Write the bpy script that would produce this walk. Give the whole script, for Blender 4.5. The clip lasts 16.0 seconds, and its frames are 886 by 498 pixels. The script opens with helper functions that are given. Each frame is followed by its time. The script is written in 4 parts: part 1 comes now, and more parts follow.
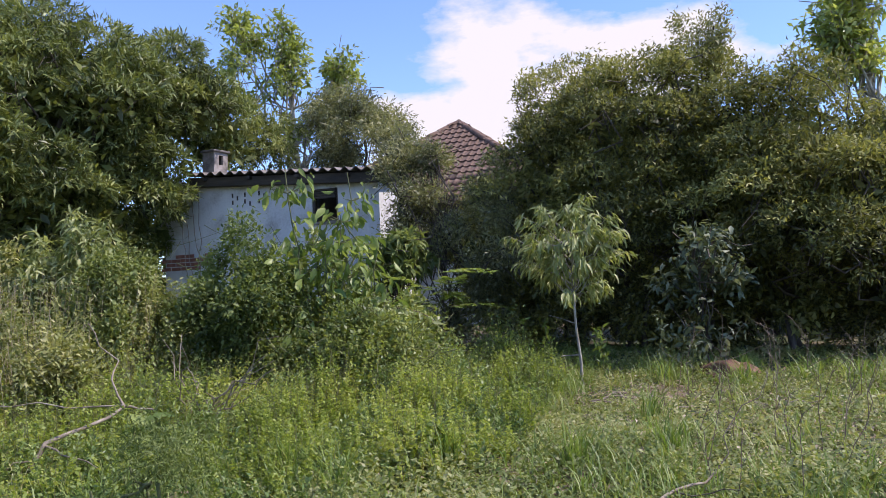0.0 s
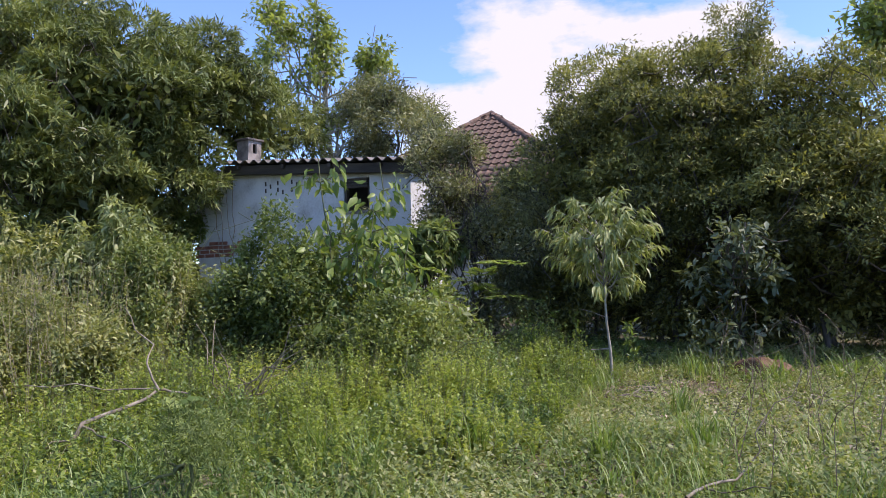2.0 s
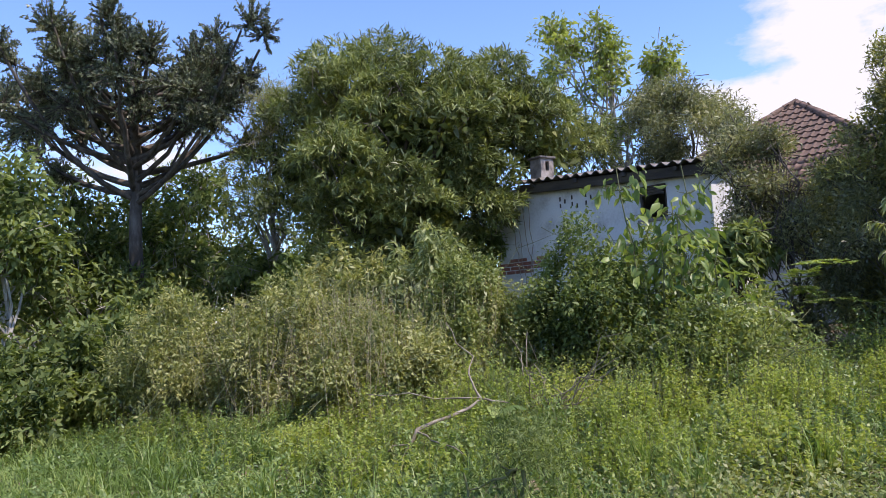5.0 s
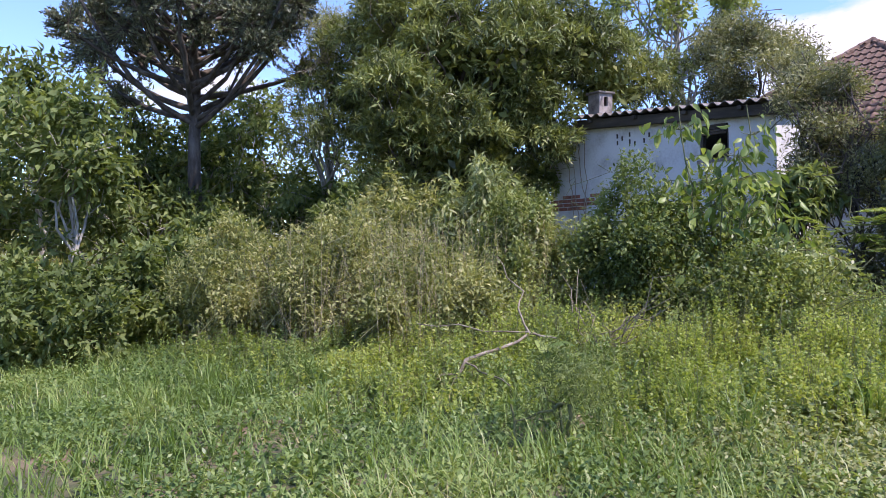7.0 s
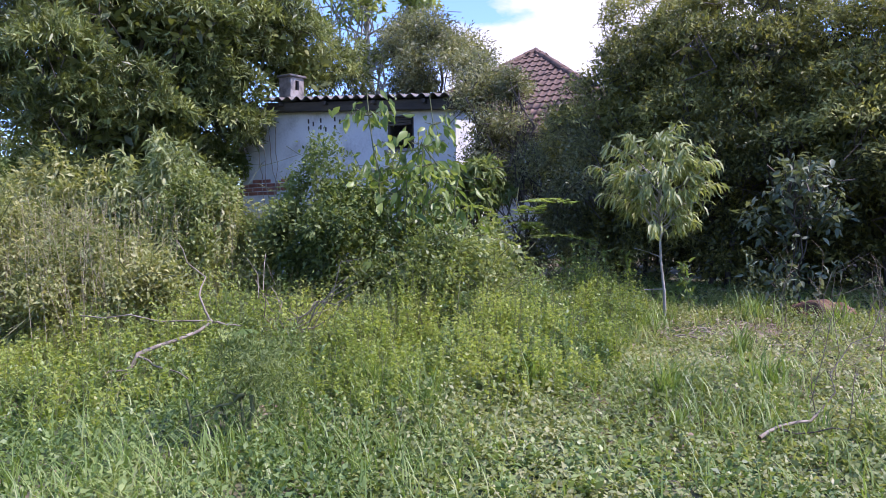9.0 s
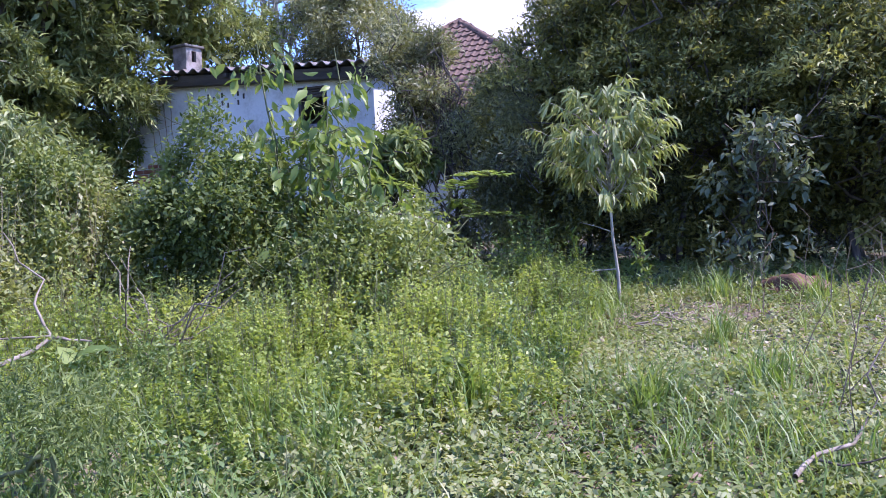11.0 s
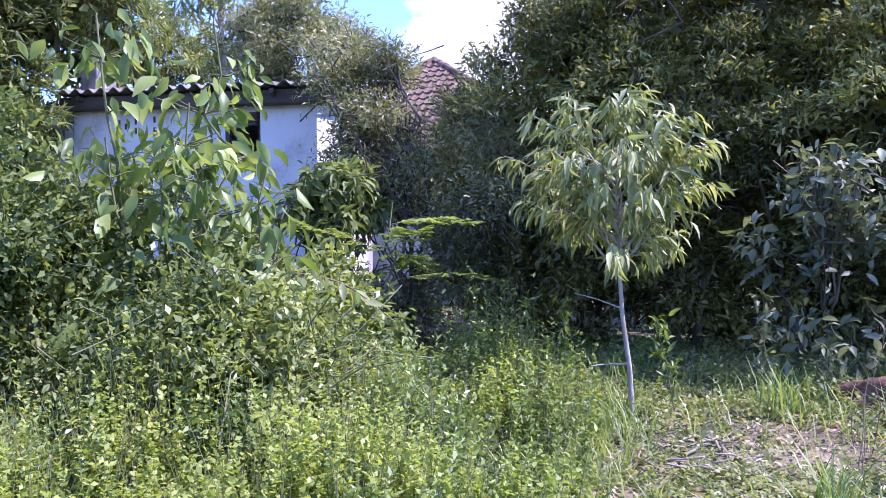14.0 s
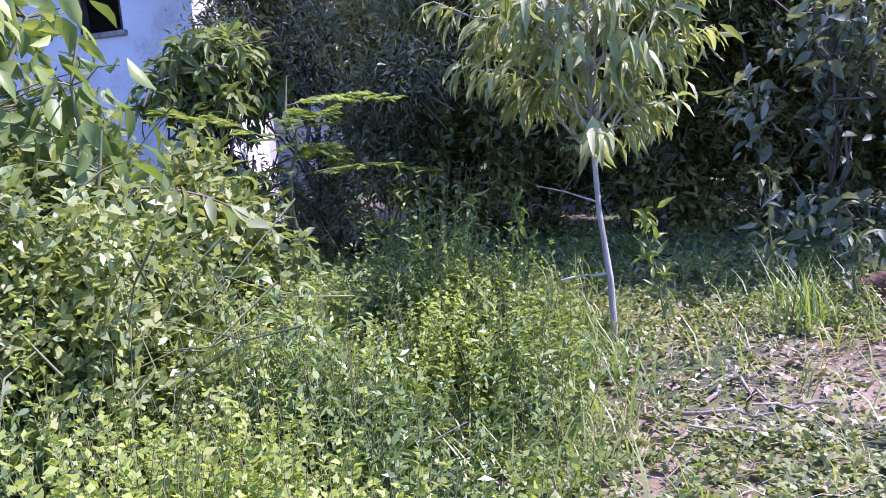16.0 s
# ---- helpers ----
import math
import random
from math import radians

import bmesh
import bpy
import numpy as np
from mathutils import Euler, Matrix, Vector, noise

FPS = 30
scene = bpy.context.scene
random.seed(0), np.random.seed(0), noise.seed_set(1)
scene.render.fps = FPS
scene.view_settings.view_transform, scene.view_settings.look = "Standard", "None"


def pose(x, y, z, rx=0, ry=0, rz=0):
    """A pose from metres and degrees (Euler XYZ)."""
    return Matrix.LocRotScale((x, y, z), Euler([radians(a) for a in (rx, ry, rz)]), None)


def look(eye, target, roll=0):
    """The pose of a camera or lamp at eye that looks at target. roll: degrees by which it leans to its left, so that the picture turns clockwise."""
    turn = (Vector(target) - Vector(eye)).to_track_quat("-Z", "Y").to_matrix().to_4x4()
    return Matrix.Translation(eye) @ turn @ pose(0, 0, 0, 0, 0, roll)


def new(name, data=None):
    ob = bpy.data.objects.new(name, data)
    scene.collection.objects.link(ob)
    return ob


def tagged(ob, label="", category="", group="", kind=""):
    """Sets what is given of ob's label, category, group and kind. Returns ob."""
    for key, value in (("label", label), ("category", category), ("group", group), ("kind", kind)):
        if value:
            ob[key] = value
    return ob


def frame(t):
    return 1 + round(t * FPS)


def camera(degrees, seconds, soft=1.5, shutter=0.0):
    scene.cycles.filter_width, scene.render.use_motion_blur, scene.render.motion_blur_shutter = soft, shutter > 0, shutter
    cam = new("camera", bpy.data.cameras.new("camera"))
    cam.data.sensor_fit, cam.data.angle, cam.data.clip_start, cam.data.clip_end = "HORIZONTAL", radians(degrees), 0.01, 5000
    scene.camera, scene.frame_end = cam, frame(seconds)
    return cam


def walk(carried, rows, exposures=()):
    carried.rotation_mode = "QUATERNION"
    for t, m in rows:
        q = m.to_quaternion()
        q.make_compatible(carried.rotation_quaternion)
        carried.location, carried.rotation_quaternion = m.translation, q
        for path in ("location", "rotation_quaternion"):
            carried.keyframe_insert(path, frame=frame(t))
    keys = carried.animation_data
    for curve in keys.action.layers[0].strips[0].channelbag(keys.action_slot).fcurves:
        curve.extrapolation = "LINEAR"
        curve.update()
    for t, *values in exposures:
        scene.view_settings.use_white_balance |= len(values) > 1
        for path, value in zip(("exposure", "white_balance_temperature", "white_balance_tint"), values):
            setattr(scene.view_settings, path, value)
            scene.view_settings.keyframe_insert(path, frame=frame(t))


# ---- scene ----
cam = camera(59.38, 16.0, 0.45)
# seconds; eye in metres; turn in degrees
ROWS = [
    (0.0, -0.072, -0.036, 1.515, 93.183, 2.458, 21.474),
    (0.5, -0.079, -0.028, 1.516, 93.082, 2.016, 21.873),
    (1.0, -0.080, -0.038, 1.529, 92.807, 1.648, 22.078),
    (1.5, -0.086, -0.038, 1.520, 92.618, 1.348, 22.690),
    (2.0, -0.081, -0.049, 1.512, 92.600, 1.403, 23.619),
    (2.5, -0.074, -0.026, 1.511, 92.534, 1.593, 24.541),
    (3.0, -0.076, -0.054, 1.517, 92.432, 2.118, 25.337),
    (3.5, -0.112, -0.087, 1.493, 92.978, 2.701, 30.710),
    (4.0, -0.172, -0.110, 1.496, 93.645, 3.184, 36.452),
    (4.5, -0.177, -0.075, 1.488, 94.261, 3.617, 41.334),
    (5.0, -0.197, -0.137, 1.475, 94.620, 3.623, 44.979),
    (7.5, -0.203, -0.183, 1.484, 88.661, 1.356, 48.143),
    (8.0, -0.246, -0.152, 1.441, 88.265, 0.673, 37.764),
    (8.5, -0.259, -0.086, 1.468, 88.410, 0.472, 28.159),
    (9.0, -0.307, 0.043, 1.436, 88.503, 0.854, 26.237),
    (9.5, -0.399, 0.352, 1.399, 88.653, 1.143, 24.659),
    (10.0, -0.532, 0.562, 1.346, 88.981, 1.996, 23.301),
    (12.5, -0.998, 2.796, 1.370, 84.548, 4.050, 18.353),
    (13.0, -1.025, 3.050, 1.381, 86.503, 4.963, 18.250),
    (13.5, -1.192, 3.440, 1.373, 87.695, 2.390, 18.837),
    (14.0, -1.389, 3.848, 1.365, 91.514, 1.376, 19.663),
    (14.5, -1.452, 4.141, 1.366, 89.345, 3.863, 17.080),
    (15.0, -1.551, 4.553, 1.337, 88.825, 3.836, 14.407),
    (15.5, -1.671, 4.803, 1.418, 84.348, 4.234, 14.261),
    (16.0, -1.843, 5.183, 1.442, 82.160, 4.713, 13.588),
]
EXPOSURES = [(0.0, 0.14, 6550, 24), (5.2, 0.2, 6550, 22), (7.3, 0.42, 6260, 30), (10.2, 0.6, 5720, 36), (12.3, 0.97, 5530, 40), (16.0, 1.12, 5600, 48)]
walk(cam, [(t, pose(x, y, z, rx, ry, rz)) for t, x, y, z, rx, ry, rz in ROWS], EXPOSURES)

# ---- world and sun ----
SUN_YAW, SUN_ELEV = 78.0, 54.0   # degrees clockwise from +y; above the horizon
world = bpy.data.worlds.new("world")
scene.world = world
world.use_nodes = True
wn, wl = world.node_tree.nodes, world.node_tree.links
wn.clear()
w_out, w_bg = wn.new("ShaderNodeOutputWorld"), wn.new("ShaderNodeBackground")
w_sky, w_geo = wn.new("ShaderNodeTexSky"), wn.new("ShaderNodeTexCoord")
w_sky.sky_type, w_sky.sun_disc = "NISHITA", False
w_sky.sun_elevation, w_sky.sun_rotation = radians(SUN_ELEV), radians(SUN_YAW)
w_sky.air_density, w_sky.dust_density, w_sky.ozone_density = 1.0, 0.0, 4.0
w_map, w_noise, w_ramp, w_mix = wn.new("ShaderNodeMapping"), wn.new("ShaderNodeTexNoise"), wn.new("ShaderNodeValToRGB"), wn.new("ShaderNodeMixRGB")
w_map.inputs["Location"].default_value = (0.55, 0.1, 0.1)
w_map.inputs["Scale"].default_value = (1.0, 1.0, 2.2)
w_noise.inputs["Scale"].default_value, w_noise.inputs["Detail"].default_value, w_noise.inputs["Roughness"].default_value = 4.2, 10.0, 0.55
w_ramp.color_ramp.elements[0].position, w_ramp.color_ramp.elements[1].position = 0.5, 0.6
w_mix.inputs["Color2"].default_value = (5.6, 5.7, 6.0, 1)
wl.new(w_geo.outputs["Generated"], w_map.inputs["Vector"])
wl.new(w_map.outputs["Vector"], w_noise.inputs["Vector"])
w_dot, w_rng, w_add = wn.new("ShaderNodeVectorMath"), wn.new("ShaderNodeMapRange"), wn.new("ShaderNodeMath")
w_dot.operation, w_add.operation = "DOT_PRODUCT", "ADD"
w_dot.inputs[1].default_value = (-0.2, 0.95, 0.235)      # the cloud bank stands over the house
w_rng.inputs["From Min"].default_value, w_rng.inputs["From Max"].default_value = 0.92, 0.99
w_rng.inputs["To Min"].default_value, w_rng.inputs["To Max"].default_value = -0.1, 0.02
wl.new(w_geo.outputs["Generated"], w_dot.inputs[0])
wl.new(w_dot.outputs["Value"], w_rng.inputs["Value"])
wl.new(w_rng.outputs["Result"], w_add.inputs[0])
wl.new(w_noise.outputs["Fac"], w_add.inputs[1])
wl.new(w_add.outputs[0], w_ramp.inputs["Fac"])
wl.new(w_ramp.outputs["Color"], w_mix.inputs["Fac"])
w_gain = wn.new("ShaderNodeMixRGB")
w_gain.blend_type = "MULTIPLY"
w_gain.inputs["Fac"].default_value = 1.0
w_gain.inputs["Color2"].default_value = (1.25, 1.4, 1.65, 1)   # lifts the sky's brightness and blue, and with it the fill in shade
wl.new(w_sky.outputs["Color"], w_gain.inputs["Color1"])
wl.new(w_gain.outputs["Color"], w_mix.inputs["Color1"])
wl.new(w_mix.outputs["Color"], w_bg.inputs["Color"])
wl.new(w_bg.outputs["Background"], w_out.inputs["Surface"])
w_bg.inputs["Strength"].default_value = 0.15

sun = new("sun", bpy.data.lights.new("sun", "SUN"))
sun.data.energy, sun.data.angle, sun.data.color = 5.0, radians(0.6), (1.0, 0.95, 0.86)
_sy, _se = radians(SUN_YAW), radians(SUN_ELEV)
sun.matrix_world = look((0, 0, 0), (-math.sin(_sy) * math.cos(_se), -math.cos(_sy) * math.cos(_se), -math.sin(_se)))


# ---- materials ----
def material(name, rough=0.8, metallic=0.0):
    m = bpy.data.materials.new(name)
    m.use_nodes = True
    b = m.node_tree.nodes["Principled BSDF"]
    b.inputs["Roughness"].default_value, b.inputs["Metallic"].default_value = rough, metallic
    return m, m.node_tree.nodes, m.node_tree.links, b


def ramp(nodes, stops):
    r = nodes.new("ShaderNodeValToRGB")
    while len(r.color_ramp.elements) < len(stops):
        r.color_ramp.elements.new(0.5)
    for e, (p, c) in zip(r.color_ramp.elements, stops):
        e.position, e.color = p, (*c, 1)
    return r


def leaf_mat(name, stops, patch=0.8, trans=0.35, rough=0.36, spec=0.5):
    """Leaf: colour varies leaf by leaf, and in patches through the plant; light passes through in part."""
    m, n, l, b = material(name, rough)
    b.inputs["Specular IOR Level"].default_value = spec
    geo, tc, noi, add = n.new("ShaderNodeNewGeometry"), n.new("ShaderNodeTexCoord"), n.new("ShaderNodeTexNoise"), n.new("ShaderNodeMath")
    noi.inputs["Scale"].default_value, noi.inputs["Detail"].default_value = patch, 3.0
    l.new(tc.outputs["Object"], noi.inputs["Vector"])
    add.operation = "MULTIPLY_ADD"
    add.inputs[1].default_value = 0.55
    l.new(geo.outputs["Random Per Island"], add.inputs[0])
    mul = n.new("ShaderNodeMath")
    mul.operation = "MULTIPLY_ADD"
    mul.inputs[1].default_value, mul.inputs[2].default_value = 1.6, -0.55
    l.new(noi.outputs["Fac"], mul.inputs[0])
    l.new(mul.outputs[0], add.inputs[2])
    r = ramp(n, stops)
    l.new(add.outputs[0], r.inputs["Fac"])
    l.new(r.outputs["Color"], b.inputs["Base Color"])
    tr, mix = n.new("ShaderNodeBsdfTranslucent"), n.new("ShaderNodeMixShader")
    gain = n.new("ShaderNodeMixRGB")
    gain.blend_type = "MULTIPLY"
    gain.inputs["Fac"].default_value = 1.0
    gain.inputs["Color2"].default_value = (1.3, 1.3, 0.6, 1)
    l.new(r.outputs["Color"], gain.inputs["Color1"])
    l.new(gain.outputs["Color"], tr.inputs["Color"])
    mix.inputs["Fac"].default_value = trans
    l.new(b.outputs["BSDF"], mix.inputs[1])
    l.new(tr.outputs["BSDF"], mix.inputs[2])
    l.new(mix.outputs["Shader"], n["Material Output"].inputs["Surface"])
    return m


def noisy_mat(name, stops, scale=4.0, detail=8.0, rough=0.85, bump=0.3, fine=60.0, stretch=(1, 1, 1)):
    """Surface with coarse stains and fine grain, and relief from both."""
    m, n, l, b = material(name, rough)
    tc, mp = n.new("ShaderNodeTexCoord"), n.new("ShaderNodeMapping")
    mp.inputs["Scale"].default_value = stretch
    a, f = n.new("ShaderNodeTexNoise"), n.new("ShaderNodeTexNoise")
    a.inputs["Scale"].default_value, a.inputs["Detail"].default_value = scale, detail
    f.inputs["Scale"].default_value, f.inputs["Detail"].default_value = fine, 4.0
    l.new(tc.outputs["Object"], mp.inputs["Vector"])
    for q in (a, f):
        l.new(mp.outputs["Vector"], q.inputs["Vector"])
    mx = n.new("ShaderNodeMath")
    mx.operation = "MULTIPLY_ADD"
    mx.inputs[1].default_value = 0.35
    l.new(f.outputs["Fac"], mx.inputs[0])
    sc = n.new("ShaderNodeMath")
    sc.operation = "MULTIPLY_ADD"
    sc.inputs[1].default_value, sc.inputs[2].default_value = 1.3, -0.32
    l.new(a.outputs["Fac"], sc.inputs[0])
    l.new(sc.outputs[0], mx.inputs[2])
    r = ramp(n, stops)
    l.new(mx.outputs[0], r.inputs["Fac"])
    l.new(r.outputs["Color"], b.inputs["Base Color"])
    bp = n.new("ShaderNodeBump")
    bp.inputs["Strength"].default_value, bp.inputs["Distance"].default_value = bump, 0.03
    l.new(mx.outputs[0], bp.inputs["Height"])
    l.new(bp.outputs["Normal"], b.inputs["Normal"])
    return m


M_SOIL = noisy_mat("soil", [(0.2, (0.085, 0.052, 0.032)), (0.5, (0.23, 0.155, 0.098)), (0.8, (0.4, 0.3, 0.205))], 1.6, 9, 0.95, 0.6, 30)
M_BARK = noisy_mat("bark", [(0.2, (0.035, 0.027, 0.02)), (0.5, (0.09, 0.072, 0.055)), (0.85, (0.2, 0.17, 0.14))], 6, 8, 0.9, 0.8, 50, (1, 1, 0.25))
M_PALE_BARK = noisy_mat("pale_bark", [(0.2, (0.18, 0.16, 0.12)), (0.5, (0.36, 0.33, 0.27)), (0.85, (0.52, 0.48, 0.41))], 8, 8, 0.85, 0.5, 60, (1, 1, 0.3))
M_DEAD = noisy_mat("dead_wood", [(0.2, (0.13, 0.1, 0.072)), (0.5, (0.26, 0.21, 0.155)), (0.85, (0.43, 0.36, 0.28))], 9, 6, 0.85, 0.4, 70)
M_STALK = noisy_mat("dry_stalk", [(0.2, (0.12, 0.085, 0.06)), (0.8, (0.26, 0.2, 0.14))], 9, 4, 0.85, 0.2, 60)
M_TWIG = noisy_mat("green_twig", [(0.2, (0.08, 0.1, 0.035)), (0.8, (0.2, 0.2, 0.09))], 9, 4, 0.8, 0.2, 60)
M_PLASTER = noisy_mat("weathered_plaster", [(0.12, (0.2, 0.18, 0.15)), (0.3, (0.48, 0.47, 0.44)), (0.5, (0.66, 0.66, 0.64)), (0.9, (0.74, 0.74, 0.72))], 1.5, 10, 0.9, 0.3, 22)
M_BRICK = noisy_mat("red_brick", [(0.2, (0.16, 0.06, 0.04)), (0.5, (0.3, 0.12, 0.08)), (0.85, (0.42, 0.2, 0.14))], 7, 6, 0.9, 0.5, 50)
M_CEMENT = noisy_mat("sooty_cement", [(0.2, (0.1, 0.09, 0.08)), (0.5, (0.3, 0.26, 0.23)), (0.85, (0.5, 0.44, 0.4))], 5, 8, 0.9, 0.4, 50)
M_SHEET = noisy_mat("mossy_roof_sheet", [(0.2, (0.06, 0.055, 0.05)), (0.5, (0.17, 0.15, 0.13)), (0.85, (0.3, 0.27, 0.24))], 3, 8, 0.9, 0.3, 40)
M_DARKWOOD = noisy_mat("dark_wood", [(0.2, (0.03, 0.025, 0.02)), (0.8, (0.1, 0.08, 0.06))], 6, 6, 0.85, 0.4, 50, (0.2, 1, 1))
M_TILE = noisy_mat("clay_roof_tile", [(0.15, (0.05, 0.042, 0.038)), (0.4, (0.14, 0.086, 0.06)), (0.65, (0.23, 0.138, 0.094)), (0.9, (0.32, 0.255, 0.2))], 2.2, 8, 0.85, 0.3, 35)
M_ROOM = noisy_mat("dark_room_plaster", [(0.2, (0.25, 0.24, 0.22)), (0.8, (0.4, 0.39, 0.37))], 3, 6, 0.95, 0.2, 30)
M_ROCK = noisy_mat("reddish_earth", [(0.2, (0.06, 0.03, 0.018)), (0.5, (0.14, 0.07, 0.042)), (0.85, (0.22, 0.14, 0.09))], 6, 9, 0.95, 0.9, 40)
M_BLOSSOM = noisy_mat("straw", [(0.2, (0.2, 0.15, 0.1)), (0.5, (0.33, 0.27, 0.18)), (0.85, (0.47, 0.4, 0.29))], 5, 5, 0.9, 0.2, 40)

L_BIGTREE = leaf_mat("lance_leaf", [(0.1, (0.05, 0.066, 0.024)), (0.5, (0.165, 0.2, 0.06)), (0.9, (0.36, 0.39, 0.135))], 0.7, 0.3, 0.42)
L_THICKET = leaf_mat("thicket_leaf", [(0.1, (0.045, 0.054, 0.026)), (0.45, (0.17, 0.18, 0.062)), (0.9, (0.42, 0.41, 0.13))], 0.8, 0.34, 0.5, 0.3)
L_SAP = leaf_mat("drooping_leaf", [(0.1, (0.13, 0.165, 0.065)), (0.5, (0.28, 0.325, 0.125)), (0.9, (0.5, 0.51, 0.26))], 2.0, 0.4, 0.45, 0.4)
L_TALL = leaf_mat("bright_leaf", [(0.1, (0.14, 0.175, 0.05)), (0.5, (0.29, 0.35, 0.1)), (0.9, (0.48, 0.51, 0.18))], 1.0, 0.48)
L_FINE = leaf_mat("fine_grey_leaf", [(0.1, (0.07, 0.08, 0.042)), (0.5, (0.19, 0.205, 0.1)), (0.95, (0.39, 0.38, 0.19))], 1.2, 0.38, 0.45)
L_BROAD = leaf_mat("broad_leaf", [(0.1, (0.065, 0.11, 0.025)), (0.5, (0.165, 0.24, 0.058)), (0.9, (0.36, 0.42, 0.12))], 1.5, 0.4, 0.4, 0.4)
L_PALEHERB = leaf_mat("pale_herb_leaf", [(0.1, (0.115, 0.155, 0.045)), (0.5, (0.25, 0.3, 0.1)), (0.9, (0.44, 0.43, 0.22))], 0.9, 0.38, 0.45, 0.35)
# lit copy of the bramble leaf below: sunlight put into a lighter, yellower colour
L_BRAMBLE_LIT = leaf_mat("sunny_bramble_leaf", [(0.1, (0.085, 0.12, 0.038)), (0.5, (0.23, 0.285, 0.09)), (0.9, (0.42, 0.45, 0.18))], 1.3, 0.42, 0.42, 0.45)
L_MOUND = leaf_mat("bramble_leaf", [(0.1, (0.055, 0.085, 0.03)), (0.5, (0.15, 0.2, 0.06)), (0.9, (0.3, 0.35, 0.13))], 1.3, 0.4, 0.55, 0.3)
L_WEED = leaf_mat("weed_leaf", [(0.08, (0.12, 0.17, 0.036)), (0.4, (0.27, 0.345, 0.075)), (0.7, (0.4, 0.46, 0.115)), (0.97, (0.49, 0.48, 0.18))], 0.6, 0.5, 0.45, 0.4)
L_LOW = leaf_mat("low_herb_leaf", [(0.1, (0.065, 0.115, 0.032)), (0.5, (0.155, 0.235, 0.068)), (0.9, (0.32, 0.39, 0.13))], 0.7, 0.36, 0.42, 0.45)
L_GRASS = leaf_mat("grass_blade", [(0.1, (0.09, 0.15, 0.03)), (0.5, (0.2, 0.3, 0.07)), (0.85, (0.36, 0.41, 0.14)), (1.0, (0.5, 0.45, 0.25))], 0.8, 0.42, 0.45)
L_DRY = leaf_mat("half_dry_leaf", [(0.1, (0.14, 0.17, 0.055)), (0.5, (0.31, 0.335, 0.12)), (0.9, (0.52, 0.49, 0.24))], 1.1, 0.4, 0.55)
L_PINE = leaf_mat("araucaria_needle", [(0.1, (0.05, 0.065, 0.042)), (0.55, (0.14, 0.165, 0.09)), (0.95, (0.28, 0.29, 0.16))], 0.6, 0.12, 0.42)
L_GREY = leaf_mat("pale_leaf", [(0.1, (0.055, 0.075, 0.042)), (0.5, (0.145, 0.18, 0.105)), (0.9, (0.33, 0.36, 0.24))], 1.4, 0.28, 0.5, 0.3)
L_LITTER = leaf_mat("fallen_leaf", [(0.1, (0.14, 0.085, 0.055)), (0.5, (0.34, 0.24, 0.16)), (0.9, (0.58, 0.47, 0.35))], 1.0, 0.1, 0.8)

# ---- building helpers ----
rng = np.random.default_rng(7)


def rand(a, b, n=None):
    return rng.uniform(a, b, n)


def unit(v):
    return v / np.maximum(np.linalg.norm(v, axis=-1, keepdims=True), 1e-9)


def raw_mesh(name, verts, loops, counts, mat, smooth=False):
    """A mesh from arrays: vertices, the corners of all faces in a row, the corner count of each face."""
    me = bpy.data.meshes.new(name)
    verts, loops, counts = np.asarray(verts, np.float32), np.asarray(loops, np.int32), np.asarray(counts, np.int32)
    me.vertices.add(len(verts))
    me.vertices.foreach_set("co", verts.ravel())
    me.loops.add(len(loops))
    me.loops.foreach_set("vertex_index", loops)
    me.polygons.add(len(counts))
    me.polygons.foreach_set("loop_start", np.concatenate([[0], np.cumsum(counts)[:-1]]).astype(np.int32))
    if smooth:
        me.polygons.foreach_set("use_smooth", np.ones(len(counts), bool))
    me.update(calc_edges=True)
    me.materials.append(mat)
    return me


# leaf outlines: (along, across, up), and faces
KITE = (np.array([(0, 0, 0), (0.42, 0.5, 0.1), (1, 0, -0.06), (0.42, -0.5, 0.1)]), [(0, 1, 2, 3)])
FOLD = (np.array([(0, 0, 0), (0.4, 0.5, 0.12), (1, 0, -0.15), (0.4, -0.5, 0.12), (0.45, 0, 0)]), [(0, 4, 1), (1, 4, 2), (0, 3, 4), (4, 3, 2)])
BROAD = (np.array([(0, 0, 0), (0.12, 0.2, 0.03), (0.4, 0.5, 0.06), (0.72, 0.34, -0.02), (1, 0, -0.22), (0.72, -0.34, -0.02), (0.4, -0.5, 0.06), (0.12, -0.2, 0.03), (0.4, 0, 0.0), (0.72, 0, -0.09)]),
         [(0, 8, 2, 1), (8, 9, 3, 2), (9, 4, 3), (0, 7, 6, 8), (8, 6, 5, 9), (9, 5, 4)])
LANCE = (np.array([(0, 0, 0), (0.35, 0.5, 0.05), (0.72, 0.36, -0.06), (1, 0, -0.3), (0.72, -0.36, -0.06), (0.35, -0.5, 0.05), (0.5, 0, 0.0)]),
         [(0, 6, 1), (6, 2, 1), (6, 3, 2), (0, 5, 6), (6, 5, 4), (6, 4, 3)])
OVAL = (np.array([(0, 0, 0), (0.28, 0.42, 0.07), (0.7, 0.38, 0.03), (1, 0, -0.14), (0.7, -0.38, 0.03), (0.28, -0.42, 0.07)]), [(0, 5, 4, 3), (0, 3, 2, 1)])
SPLIT = (np.array([(0, -0.3, 0), (0.4, 0.5, 0.08), (1, -0.08, -0.06)]), [(0, 2, 1)])
BLADE = (np.array([(0, 0.5, 0), (0, -0.5, 0), (0.55, 0.36, 0.0), (0.55, -0.36, 0.0), (1, 0, -0.28)]), [(0, 2, 3, 1), (2, 4, 3)])


